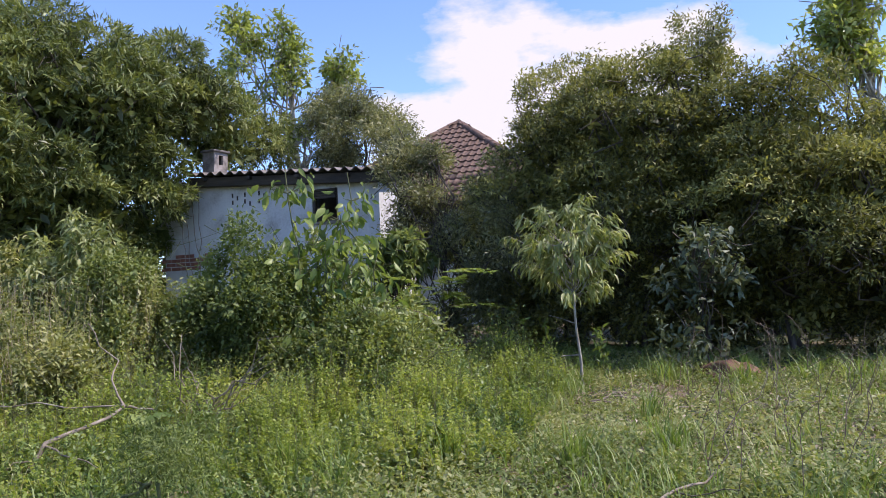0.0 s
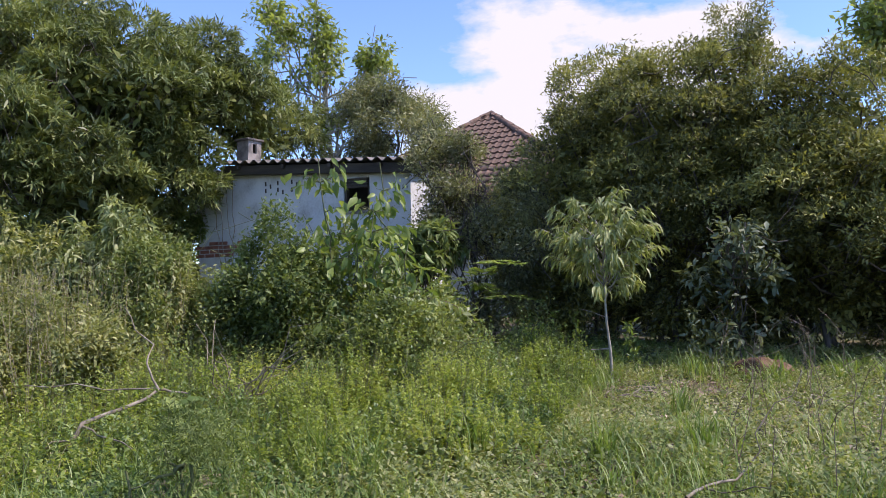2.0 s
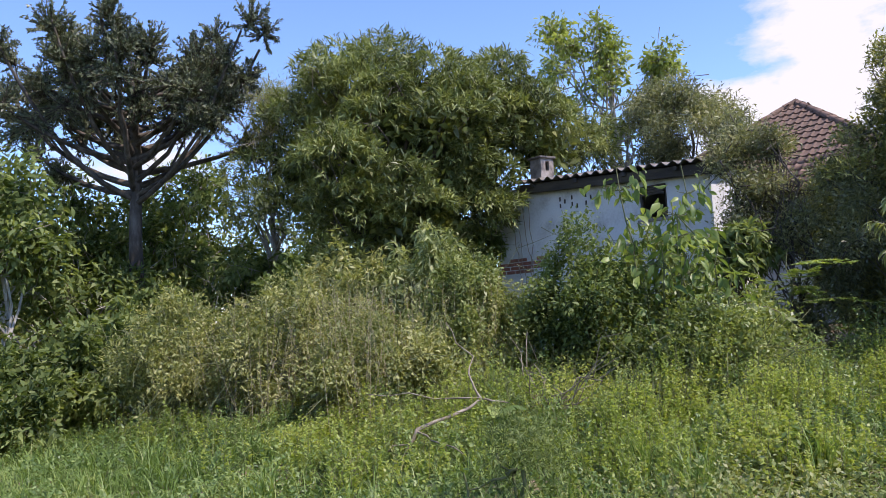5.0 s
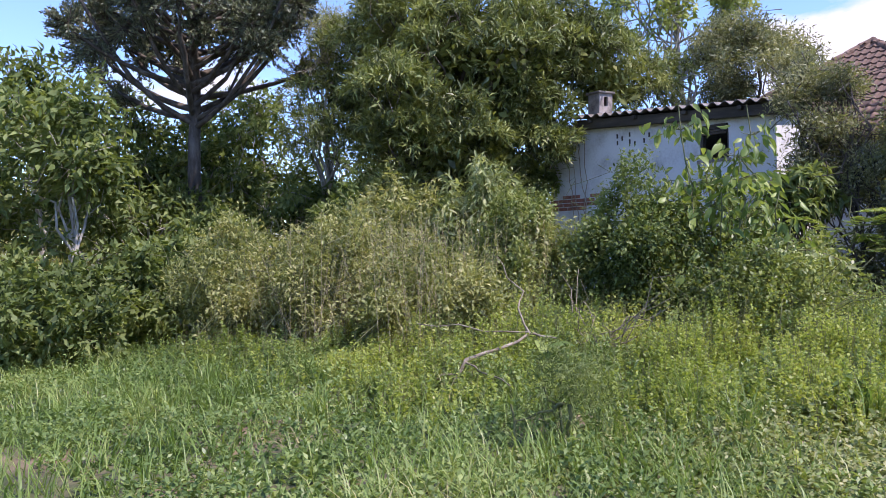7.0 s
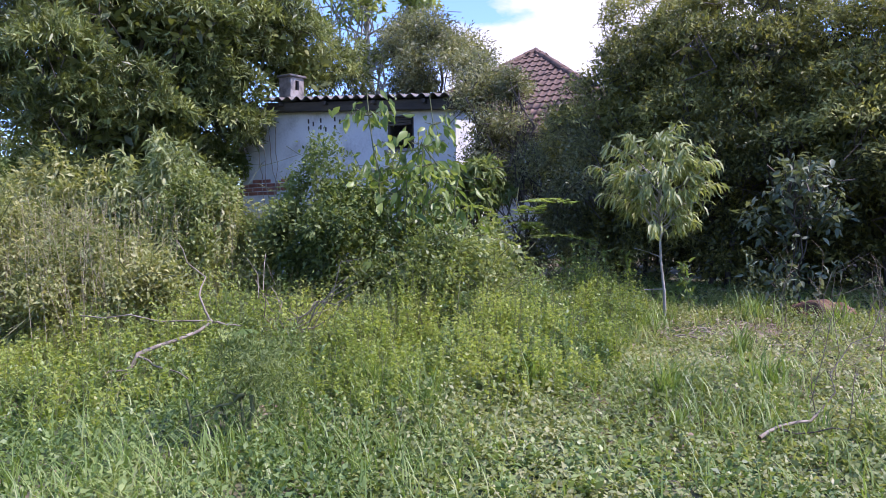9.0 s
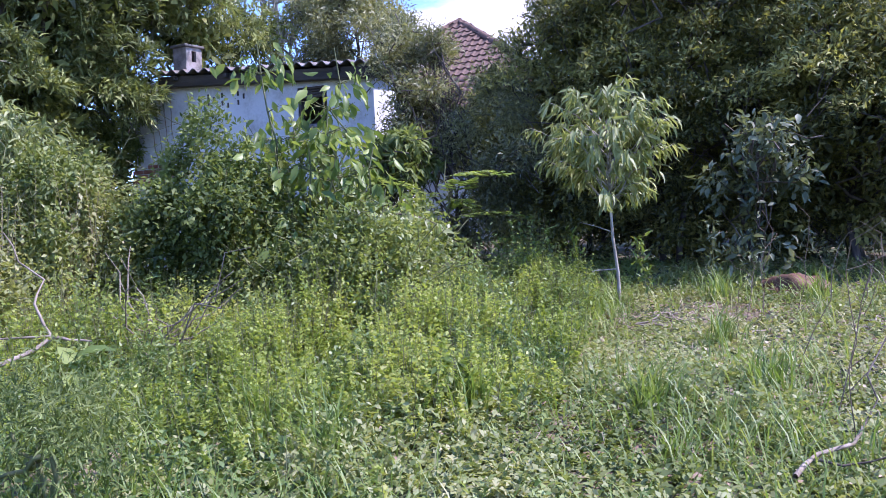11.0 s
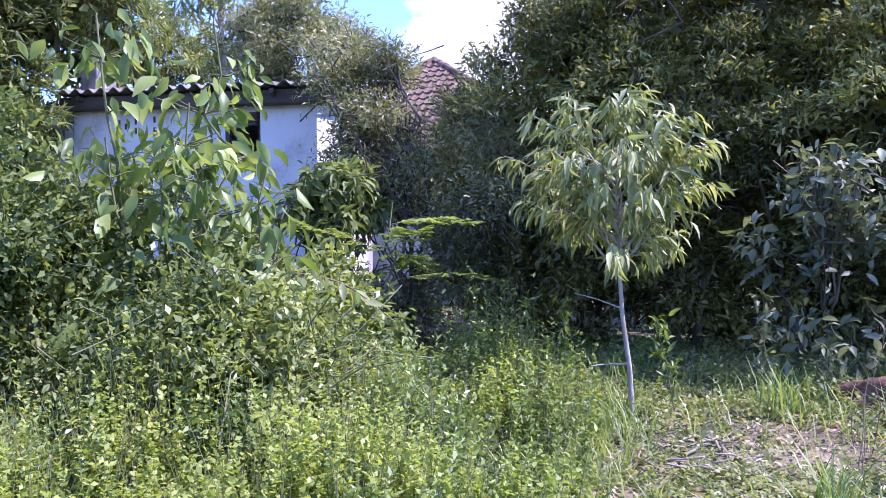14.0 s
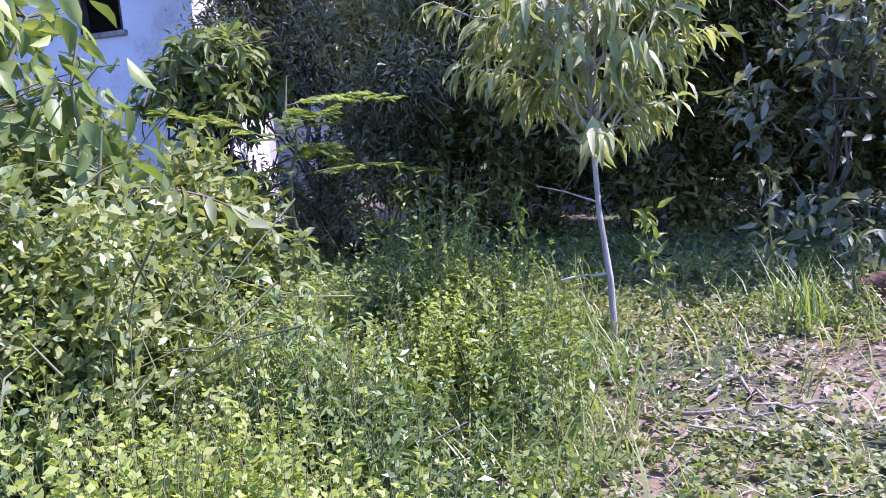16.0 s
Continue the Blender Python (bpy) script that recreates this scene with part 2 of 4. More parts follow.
def leaf_mesh(name, shape, P, D, N, L, W, mat):
    """Many leaves in one mesh: foot P, axis D, face N, length L, width W."""
    tv, tf = shape
    D = unit(D)
    S = unit(np.cross(D, N))
    U = np.cross(S, D)
    L, W = np.asarray(L)[:, None, None], np.asarray(W)[:, None, None]
    V = P[:, None] + tv[None, :, 0:1] * L * D[:, None] + tv[None, :, 1:2] * W * S[:, None] + tv[None, :, 2:3] * L * U[:, None]
    k, n = len(tv), len(P)
    flat = np.array([i for f in tf for i in f])
    loops = (flat[None] + k * np.arange(n)[:, None]).ravel()
    counts = np.tile([len(f) for f in tf], n)
    return raw_mesh(name, V.reshape(-1, 3), loops, counts, mat)


def tube_arrays(paths, sides=6):
    """Tapered tubes along paths; a path is a list of (x, y, z, radius)."""
    V, Lp, base = [], [], 0
    for path in paths:
        p = np.asarray(path, float)
        c, r = p[:, :3], p[:, 3]
        t = unit(np.gradient(c, axis=0))
        ref = np.array((0.31, 0.95, 0.05)) if abs(t[0][2]) > 0.7 else np.array((0, 0, 1.0))
        a = unit(np.cross(t, ref))
        b = np.cross(t, a)
        ang = np.arange(sides) * 2 * np.pi / sides
        ring = c[:, None] + r[:, None, None] * (np.cos(ang)[None, :, None] * a[:, None] + np.sin(ang)[None, :, None] * b[:, None])
        V.append(ring.reshape(-1, 3))
        m = len(c)
        i = (np.arange(m - 1)[:, None] * sides + np.arange(sides)[None]).ravel()
        j = (np.arange(m - 1)[:, None] * sides + (np.arange(sides)[None] + 1) % sides).ravel()
        Lp.append(np.stack([i, j, j + sides, i + sides], 1).ravel() + base)
        base += m * sides
    loops = np.concatenate(Lp)
    return np.concatenate(V), loops, np.full(len(loops) // 4, 4)


def tube_mesh(name, paths, mat, sides=6):
    return raw_mesh(name, *tube_arrays(paths, sides), mat, smooth=True)


def wobble(a, b, ra, rb, n=7, bend=0.06, sag=0.0):
    """An uneven limb from a to b, its radius going from ra to rb."""
    a, b = np.asarray(a, float), np.asarray(b, float)
    t = np.linspace(0, 1, n)
    d = np.linalg.norm(b - a)
    off = rng.normal(0, bend * d, (n, 3)) * np.sin(np.pi * t)[:, None]
    off[:, 2] += sag * d * np.sin(np.pi * t)
    p = a + (b - a) * t[:, None] + off
    return np.column_stack([p, ra + (rb - ra) * t ** 0.8])


def child(name, me, parent, label="", kind=""):
    ob = new(name, me)
    ob.parent = parent
    return tagged(ob, label, kind=kind)


def part(name, bm, mat, parent, label=""):
    """Links a bmesh as one mesh object under a thing or a part."""
    me = bpy.data.meshes.new(name)
    bmesh.ops.recalc_face_normals(bm, faces=bm.faces)
    bm.to_mesh(me)
    bm.free()
    me.materials.append(mat)
    return child(name, me, parent, label)


def thing(name, at, label, category, group="", kind=""):
    ob = new(name)
    ob.location = at
    ob.empty_display_size = 0.2
    return tagged(ob, label, category, group, kind)


def box(x0, y0, z0, x1, y1, z1, bevel=0.0, bm=None):
    bm = bm or bmesh.new()
    v = [bm.verts.new((x, y, z)) for x in (x0, x1) for y in (y0, y1) for z in (z0, z1)]
    for f in ((0, 1, 3, 2), (4, 6, 7, 5), (0, 4, 5, 1), (2, 3, 7, 6), (0, 2, 6, 4), (1, 5, 7, 3)):
        bm.faces.new([v[i] for i in f])
    if bevel:
        bmesh.ops.bevel(bm, geom=bm.edges[:], offset=bevel, segments=1, affect="EDGES")
    return bm


def ground_z(x, y):
    """Height of the ground: rises gently towards the house, falls off to the west."""
    x, y = np.asarray(x, float), np.asarray(y, float)
    z = 0.038 * np.clip(y, -10, 18) - 0.025 * np.clip(-x - 7, 0, 30)
    return z + 0.04 * np.sin(0.9 * x + 0.4) * np.cos(0.8 * y) + 0.02 * np.sin(2.3 * x + 1.1 * y)


def gz(x, y):
    return float(ground_z(x, y))


# ---- ground ----
_u = np.concatenate([-np.geomspace(900, 20, 24), np.linspace(-19.5, 19.5, 157), np.geomspace(20, 900, 24)])
_gx, _gy = np.meshgrid(_u - 3.0, _u + 6.0, indexing="ij")
_gzz = ground_z(_gx, _gy) + 0.012 * rng.normal(size=_gx.shape)
_m = len(_u)
_i = (np.arange(_m - 1)[:, None] * _m + np.arange(_m - 1)[None]).ravel()
_n, _l = M_SOIL.node_tree.nodes, M_SOIL.node_tree.links
_no, _mx, _tc = _n.new("ShaderNodeTexNoise"), _n.new("ShaderNodeMixRGB"), _n.new("ShaderNodeTexCoord")
_no.inputs["Scale"].default_value, _no.inputs["Detail"].default_value = 0.9, 8.0
_rp = ramp(_n, [(0.35, (0, 0, 0)), (0.55, (1, 1, 1))])
_bs = _n["Principled BSDF"]
_old = _bs.inputs["Base Color"].links[0].from_socket
_l.new(_tc.outputs["Object"], _no.inputs["Vector"])
_l.new(_no.outputs["Fac"], _rp.inputs["Fac"])
_l.new(_rp.outputs["Color"], _mx.inputs["Fac"])
_l.new(_old, _mx.inputs["Color1"])
_mx.inputs["Color2"].default_value = (0.055, 0.075, 0.025, 1)   # moss and low growth
_l.new(_mx.outputs["Color"], _bs.inputs["Base Color"])
ground = new("ground", raw_mesh("ground", np.stack([_gx, _gy, _gzz], -1).reshape(-1, 3), np.stack([_i, _i + _m, _i + _m + 1, _i + 1], 1).ravel(), np.full(len(_i), 4), M_SOIL, True))
tagged(ground, "bare brown soil under the weeds of an overgrown yard", "ground", kind="structure")


# ---- plants: generators ----
def crown_points(lobes, n, shell=0.55, rough=0.18, zmin=-9, up=0.0):
    """Points near the skins of overlapping lobes (x, y, z, rx, ry, rz), and the way outwards at each; up: the share kept on the lobes' upper sides."""
    lobes = np.asarray(lobes, float)
    w = (lobes[:, 3] * lobes[:, 4] + lobes[:, 3] * lobes[:, 5] + lobes[:, 4] * lobes[:, 5])
    k = rng.choice(len(lobes), n, p=w / w.sum())
    d = unit(rng.normal(size=(n, 3)))
    d[:, 2] = np.where(rand(0, 1, n) < up, np.abs(d[:, 2]), d[:, 2])
    r = rand(shell ** 2, 1, n) ** 0.5 + rng.normal(0, rough, n) * (rand(0, 1, n) < 0.5)
    P = lobes[k, :3] + d * r[:, None] * lobes[k, 3:6]
    ok = P[:, 2] > zmin
    return P[ok], d[ok]


def leaf_cloud(P, O, per, spread, length, width, out=0.6, droop=0.2, rnd=0.7, face_up=0.6):
    """Leaves in tufts: per leaves round each point P that grows towards O."""
    n = len(P)
    p = np.repeat(P, per, 0) + rng.normal(0, spread, (n * per, 3))
    o = np.repeat(O, per, 0)
    D = out * o + rnd * rng.normal(size=o.shape) + np.array((0, 0, -droop))
    N = rng.normal(size=o.shape) * (1 - face_up) + np.array((0, 0, face_up)) + 0.4 * o
    L = length * rand(0.6, 1.25, len(p))
    return p, D, N, L, L * width * rand(0.8, 1.2, len(p))


def tree(name, base, label, leaf, lobes, tufts, per, length, width, spread=0.08, trunk_r=0.12, bark=M_BARK, shape=KITE, shell=0.55, rough=0.15, droop=0.2,
         out=0.6, rnd=0.7, face_up=0.6, limbs=8, twigs=120, twig_r=0.011, zmin=-9, category="tree", group="", stems=1, fork=0.35, up=0.0, core=0, core_len=0.4):
    """A tree or tall shrub: trunk with limbs into every lobe, and a crown of leaf tufts."""
    bx, by = base
    bz = gz(bx, by)
    ob = thing(name, (bx, by, bz), label, category, group)
    lob = np.asarray(lobes, float).copy()
    lob[:, 0] -= bx
    lob[:, 1] -= by
    lob[:, 2] -= bz
    mid = lob[:, :3].mean(0)
    paths = []
    for s in range(stems):
        foot = np.array((rand(-0.25, 0.25), rand(-0.2, 0.2), -0.15)) * (stems > 1) + np.array((0, 0, -0.12))
        top = mid * np.array((0.6, 0.6, 1)) + rng.normal(0, 0.15 * (stems > 1) + 0.02, 3)
        main = wobble(foot, top, trunk_r, trunk_r * 0.45, 9, 0.03)
        main[0, 3] *= 1.35
        paths.append(main)
        for i in range(limbs):
            q = lob[rng.integers(len(lob))] if i >= len(lob) else lob[i]
            st = main[int(rand(fork, 0.95) * 8)]
            end = q[:3] + rng.normal(0, 0.3, 3) * q[3:6]
            paths.append(wobble(st[:3], end, st[3] * 0.6, 0.012, 7, 0.07))
    child("trunk", tube_mesh("trunk", paths, bark, 6), ob)
    P, O = crown_points(lob, tufts, shell, rough, zmin - bz, up)
    if twigs:
        tw = []
        for i in rng.choice(len(P), min(twigs, len(P)), replace=False):
            c = P[i] - O[i] * rand(0.4, 0.9) - np.array((0, 0, rand(0, 0.3)))
            tw.append(wobble(c, P[i], twig_r, twig_r * 0.35, 4, 0.08))
        child("brushwood", tube_mesh("brushwood", tw, bark, 3), ob, kind="stuff")
    child("crown", leaf_mesh("crown", shape, *leaf_cloud(P, O, per, spread, length, width, out, droop, rnd, face_up), leaf), ob)
    if core:      # added filler leaves deep inside, blocking sky and light through the crown
        q, o = crown_points(np.column_stack([lob[:, :3] * 0.72 + mid * 0.28, lob[:, 3:] * 0.5]), core, 0.0, 0.0, zmin - bz)
        child("inner_foliage", leaf_mesh("inner_foliage", KITE, *leaf_cloud(q, o, 4, 0.15, core_len, 0.4, 0.3, 0.2, 0.9, 0.3), leaf), ob, kind="stuff")
    return ob


def stems_plants(xy, h, leaves, length, width, shape, mat, name, lean=0.18, up=0.35, stem_mat=None, start=0.15):
    """Upright herbs: leaves set up a stem at each place. Returns leaf mesh and stem mesh."""
    n = len(xy)
    foot = np.column_stack([xy, ground_z(xy[:, 0], xy[:, 1]) - 0.02])
    tip = foot + np.column_stack([rng.normal(0, lean, (n, 2)) * h[:, None], h])
    k = leaves
    f = np.tile(np.linspace(start, 1, k), n) + rng.normal(0, 0.03, n * k)
    P = np.repeat(foot, k, 0) + np.repeat(tip - foot, k, 0) * f[:, None]
    a = rand(0, 2 * np.pi, n * k)
    D = np.column_stack([np.cos(a), np.sin(a), up + rng.normal(0, 0.5, n * k)])
    N = np.column_stack([rng.normal(0, 0.55, (n * k, 2)), np.ones(n * k)])
    L = length * rand(0.6, 1.3, n * k) * (1.15 - 0.45 * f)
    me = leaf_mesh(name, shape, P, D, N, L, L * width, mat)
    st = None
    if stem_mat:
        st = tube_mesh("stems", [np.column_stack([np.stack([a0, (a0 + b0) / 2 + rng.normal(0, 0.01, 3), b0]), [0.003, 0.0022, 0.001]]) for a0, b0 in zip(foot, tip)], stem_mat, 3)
    return me, st


def stuff(name, me, label, category):
    return tagged(new(name, me), label, category, kind="stuff")


def lobes_in(c, r, n, size, flat=0.75):
    """n lobes scattered through an ellipsoid at c with radii r."""
    d = unit(rng.normal(size=(n, 3))) * (rand(0, 1, n) ** 0.4)[:, None]
    p = np.asarray(c) + d * np.asarray(r)
    s = size * rand(0.7, 1.3, n)
    return np.column_stack([p, s, s, s * flat])


def dome(c, r, n, size, flat=0.6, low=-0.45):
    """n flattened lobes set evenly over the upper skin of an ellipsoid at c with radii r."""
    k = np.arange(n) + 0.5
    z = 1 - (1 - low) * k / n
    a = k * 2.39996 + rng.normal(0, 0.25, n)
    h = np.sqrt(np.maximum(0, 1 - z * z))
    p = np.asarray(c) + np.column_stack([h * np.cos(a), h * np.sin(a), z]) * np.asarray(r) * rand(0.66, 1.06, n)[:, None]
    s = size * rand(0.65, 1.3, n)
    return np.column_stack([p, s, s, s * flat])


# ---- outbuilding with corrugated roof ----
FY, CX, WX = 13.1, -6.45, -11.5       # front wall's face, right-hand corner, west end
WTOP, G0 = 3.95, 0.25
annex = thing("outbuilding", (CX, FY, G0), "whitewashed abandoned outbuilding with stained plaster and corrugated roof", "building")
annex_m = Matrix.Translation((CX, FY, G0)).inverted()


def in_annex(name, bm, mat, label="", parent=None):
    for v in bm.verts:                 # the eave sags towards the corner
        if v.co.z > 3.8:
            v.co.z -= 0.065 * (v.co.x + 10.1)
    bm.transform(annex_m)
    return part(name, bm, mat, parent or annex, label)


wx0, wx1, wz0, wz1 = -7.91, -7.33, 2.98, 3.62
b = bmesh.new()
for q in ((WX, FY, G0, wx0, FY + 0.2, WTOP), (wx1, FY, G0, CX, FY + 0.2, WTOP), (wx0, FY, G0, wx1, FY + 0.2, wz0), (wx0, FY, wz1, wx1, FY + 0.2, WTOP)):
    box(*q, bm=b)
bmesh.ops.remove_doubles(b, verts=b.verts, dist=0.0005)
in_annex("front_wall", b, M_PLASTER)
in_annex("side_wall", box(CX - 0.2, FY + 0.202, G0, CX, 14.6, WTOP + 0.12), M_PLASTER)
in_annex("back_wall", box(WX, 14.6, G0, CX, 14.8, WTOP + 0.12), M_ROOM)
in_annex("west_wall", box(WX, FY + 0.202, G0, WX + 0.2, 14.6, WTOP + 0.1), M_ROOM)
# corrugated sheet, rising to the back
n = 220
xs = np.linspace(-10.75, CX + 0.28, n)
bm = bmesh.new()
rows = []
for y, z in ((FY - 0.32, 4.1), (FY + 0.8, 4.2), (15.0, 4.32)):
    for dz in (0, 0.014):
        rows.append([bm.verts.new((x, y, z + dz + 0.035 * math.sin(x * 2 * math.pi / 0.235))) for x in xs])
for i in range(n - 1):
    for a, c in ((0, 2), (2, 4)):
        bm.faces.new((rows[a][i], rows[c][i], rows[c][i + 1], rows[a][i + 1]))
        bm.faces.new((rows[a + 1][i], rows[a + 1][i + 1], rows[c + 1][i + 1], rows[c + 1][i]))
    bm.faces.new((rows[0][i], rows[0][i + 1], rows[1][i + 1], rows[1][i]))
in_annex("corrugated_roof", bm, M_SHEET, "grey corrugated roof sheet with moss")
# dark beam, made deeper so that it also stands for the eave's shadow
in_annex("eave_beam", box(-10.7, FY - 0.2, 3.86, CX + 0.2, FY - 0.03, 4.05, 0.01), M_DARKWOOD, "dark wooden beam under the eave, deepened for the eave's shadow")
for x in (-10.3, -9.2, -8.1, -7.0):
    in_annex("rafter", box(x, FY - 0.3, 3.97, x + 0.07, FY + 0.3, 4.045, 0.006), M_DARKWOOD)
win = in_annex("window", box(wx0, FY + 0.03, wz0, wx0 + 0.05, FY + 0.13, wz1, 0.004), M_DARKWOOD, "dark empty window opening with a raised slatted blind")
in_annex("frame", box(wx1 - 0.05, FY + 0.03, wz0, wx1, FY + 0.13, wz1, 0.004), M_DARKWOOD, parent=win)
in_annex("sill", box(wx0 - 0.05, FY - 0.04, wz0 - 0.06, wx1 + 0.05, FY + 0.1, wz0, 0.008), M_CEMENT, parent=win)
for i in range(4):
    in_annex("slat", box(wx0 + 0.04, FY - 0.03 + 0.004 * (i % 2), wz1 - 0.048 * (i + 1), wx1 - 0.04, FY + 0.02, wz1 - 0.048 * i - 0.008, 0.004), M_DARKWOOD, parent=win)
# ventilation holes: dark blocks on the wall face, their inner shade put into the colour
for hx, hz in ((-9.76, 3.66), (-9.76, 3.52), (-9.64, 3.6), (-9.46, 3.66), (-9.46, 3.52), (-9.34, 3.47), (-9.12, 3.66), (-9.12, 3.5), (-9.0, 3.6)):
    in_annex("vent_hole", box(hx - 0.02, FY - 0.004, hz - 0.045, hx + 0.02, FY + 0.01, hz + 0.045, 0.002), M_DARKWOOD, "dark slot-shaped block standing for the shade in a vent hole")
# bricks laid bare
for r in range(4):
    for c in range(5):
        x0 = -11.6 + c * 0.25 + 0.12 * (r % 2) + 0.01 * math.sin(7 * r + c)
        if r == 3 and c in (0, 3) or r == 0 and c == 4:
            continue
        in_annex("brick", box(x0, FY - 0.012, 2.2 + r * 0.085, x0 + 0.235, FY + 0.02, 2.2 + r * 0.085 + 0.07, 0.006), M_BRICK)

# chimney on the eave
ch = thing("chimney", (-10.33, 13.3, 4.1), "short sooty cement chimney with a flat cap and smoke hole", "chimney")
chm = pose(0, 0, 0, 0, 2, -12) @ Matrix.Diagonal((0.85, 0.85, 1.0, 1.0))


def in_ch(name, bm, mat, label=""):
    bm.transform(chm)
    return part(name, bm, mat, ch, label)


b = bmesh.new()
for q in ((-0.21, -0.21, -0.1, 0.21, -0.15, 0.52), (-0.21, 0.15, -0.1, 0.21, 0.21, 0.52), (-0.21, -0.15, -0.1, -0.15, 0.15, 0.52), (0.15, -0.15, -0.1, 0.21, 0.15, 0.26), (0.15, -0.15, 0.46, 0.21, 0.15, 0.52), (0.15, 0.06, 0.26, 0.21, 0.15, 0.46), (0.15, -0.15, 0.26, 0.21, -0.06, 0.46)):
    box(*q, bm=b)
in_ch("shaft", b, M_CEMENT)
in_ch("cap", box(-0.26, -0.26, 0.522, 0.26, 0.26, 0.57, 0.012), M_SHEET, "dark flat cap slab")

# ---- main house with hipped tile roof ----
AX, AY, AZ, SL = -8.28, 22.83, 6.8, 0.71
RUN = 4.3
EZ = AZ - SL * RUN
house = thing("house", (AX, AY, 0.4), "old single-storey house with hipped red clay tile roof", "house")
hm = Matrix.Translation((AX, AY, 0.4)).inverted()
b = bmesh.new()
for q in ((AX - 3.7, AY - 3.7, 0.4, AX + 3.7, AY - 3.5, EZ + 0.25), (AX - 3.7, AY + 3.5, 0.4, AX + 3.7, AY + 3.7, EZ + 0.25), (AX - 3.7, AY - 3.5, 0.4, AX - 3.5, AY + 3.5, EZ + 0.25), (AX + 3.5, AY - 3.5, 0.4, AX + 3.7, AY + 3.5, EZ + 0.25)):
    box(*q, bm=b)
b.transform(hm)
part("wall", b, M_PLASTER, house)
b = bmesh.new()
z0 = 0.06
cs = [b.verts.new((AX + sx * RUN, AY + sy * RUN, EZ - z0)) for sx, sy in ((-1, -1), (1, -1), (1, 1), (-1, 1))]
ap = b.verts.new((AX, AY, AZ - z0))
for i in range(4):
    b.faces.new((cs[i], cs[(i + 1) % 4], ap))
b.faces.new(cs[::-1])
b.transform(hm)
roof = part("roof", b, M_DARKWOOD, house, "hipped roof of red clay tiles")
# one clay tile: a rounded roll and a flat pan, thick at its lower edge
TW, TL = 0.215, 0.345
prof = [(-0.5, 0.016), (-0.42, 0.04), (-0.28, 0.05), (-0.14, 0.038), (-0.06, 0.014), (0.2, 0.008), (0.42, 0.012), (0.5, 0.02)]
b = bmesh.new()
lo = [b.verts.new((u * TW, -0.035, w + 0.04)) for u, w in prof]
hi = [b.verts.new((u * TW, TL, w * 0.8)) for u, w in prof]
un = [b.verts.new((u * TW, -0.035, w - 0.002)) for u, w in prof]
for i in range(len(prof) - 1):
    b.faces.new((lo[i], lo[i + 1], hi[i + 1], hi[i]))
    b.faces.new((un[i], un[i + 1], lo[i + 1], lo[i]))
tile_me = bpy.data.meshes.new("tile")
b.to_mesh(tile_me)
b.free()
tile_me.materials.append(M_TILE)
ang = math.atan(SL)
LS = RUN / math.cos(ang)
tv = np.array([v.co for v in tile_me.vertices])
tf = [list(p.vertices) for p in tile_me.polygons]
joined = []
count = 0
for face in range(4):
    turn = Matrix.Translation((AX, AY, 0)) @ Matrix.Rotation(face * math.pi / 2, 4, "Z") @ Matrix.Translation((0, -RUN, EZ)) @ Matrix.Rotation(ang, 4, "X")
    for r in range(int(LS / TL)):
        half = RUN * (1 - (r + 0.5) * TL / LS)
        m = int(half / TW)
        for c in range(-m, m + 1):
            mt = turn @ Matrix.Translation((c * TW, r * TL, 0.01 + rng.normal(0, 0.004))) @ Matrix.Rotation(rng.normal(0, 0.02), 4, "Z")
            x = c * TW
            if face == 0 and r >= 5 and x > -1.7 and count < 300:
                o = child("tile", tile_me, roof)
                o.matrix_local = Matrix.Translation((-AX, -AY, -0.4)) @ mt
                count += 1
            else:
                joined.append(np.array(mt)[:3])
M = np.array(joined)
hv = np.column_stack([tv, np.ones(len(tv))])
V = np.einsum("nij,kj->nki", M, hv).reshape(-1, 3) - np.array((AX, AY, 0.4))
flat = np.array([i for f in tf for i in f])
child("tiles", raw_mesh("tiles", V, (flat[None] + len(tv) * np.arange(len(M))[:, None]).ravel(), np.tile([len(f) for f in tf], len(M)), M_TILE), roof, kind="stuff")
for sx, sy in ((-1, -1), (1, -1), (1, 1), (-1, 1)):
    for i in range(17):
        f0, f1 = i / 17, (i + 1.12) / 17
        p = [np.array((sx * RUN * (1 - f), sy * RUN * (1 - f), EZ - 0.4 + (AZ - EZ) * f + 0.04 + rng.normal(0, 0.006))) for f in (f0, f1)]
        child("hip_tile", tube_mesh("hip_tile", [np.column_stack([np.stack(p), [0.105, 0.085]])], M_TILE, 8), roof)

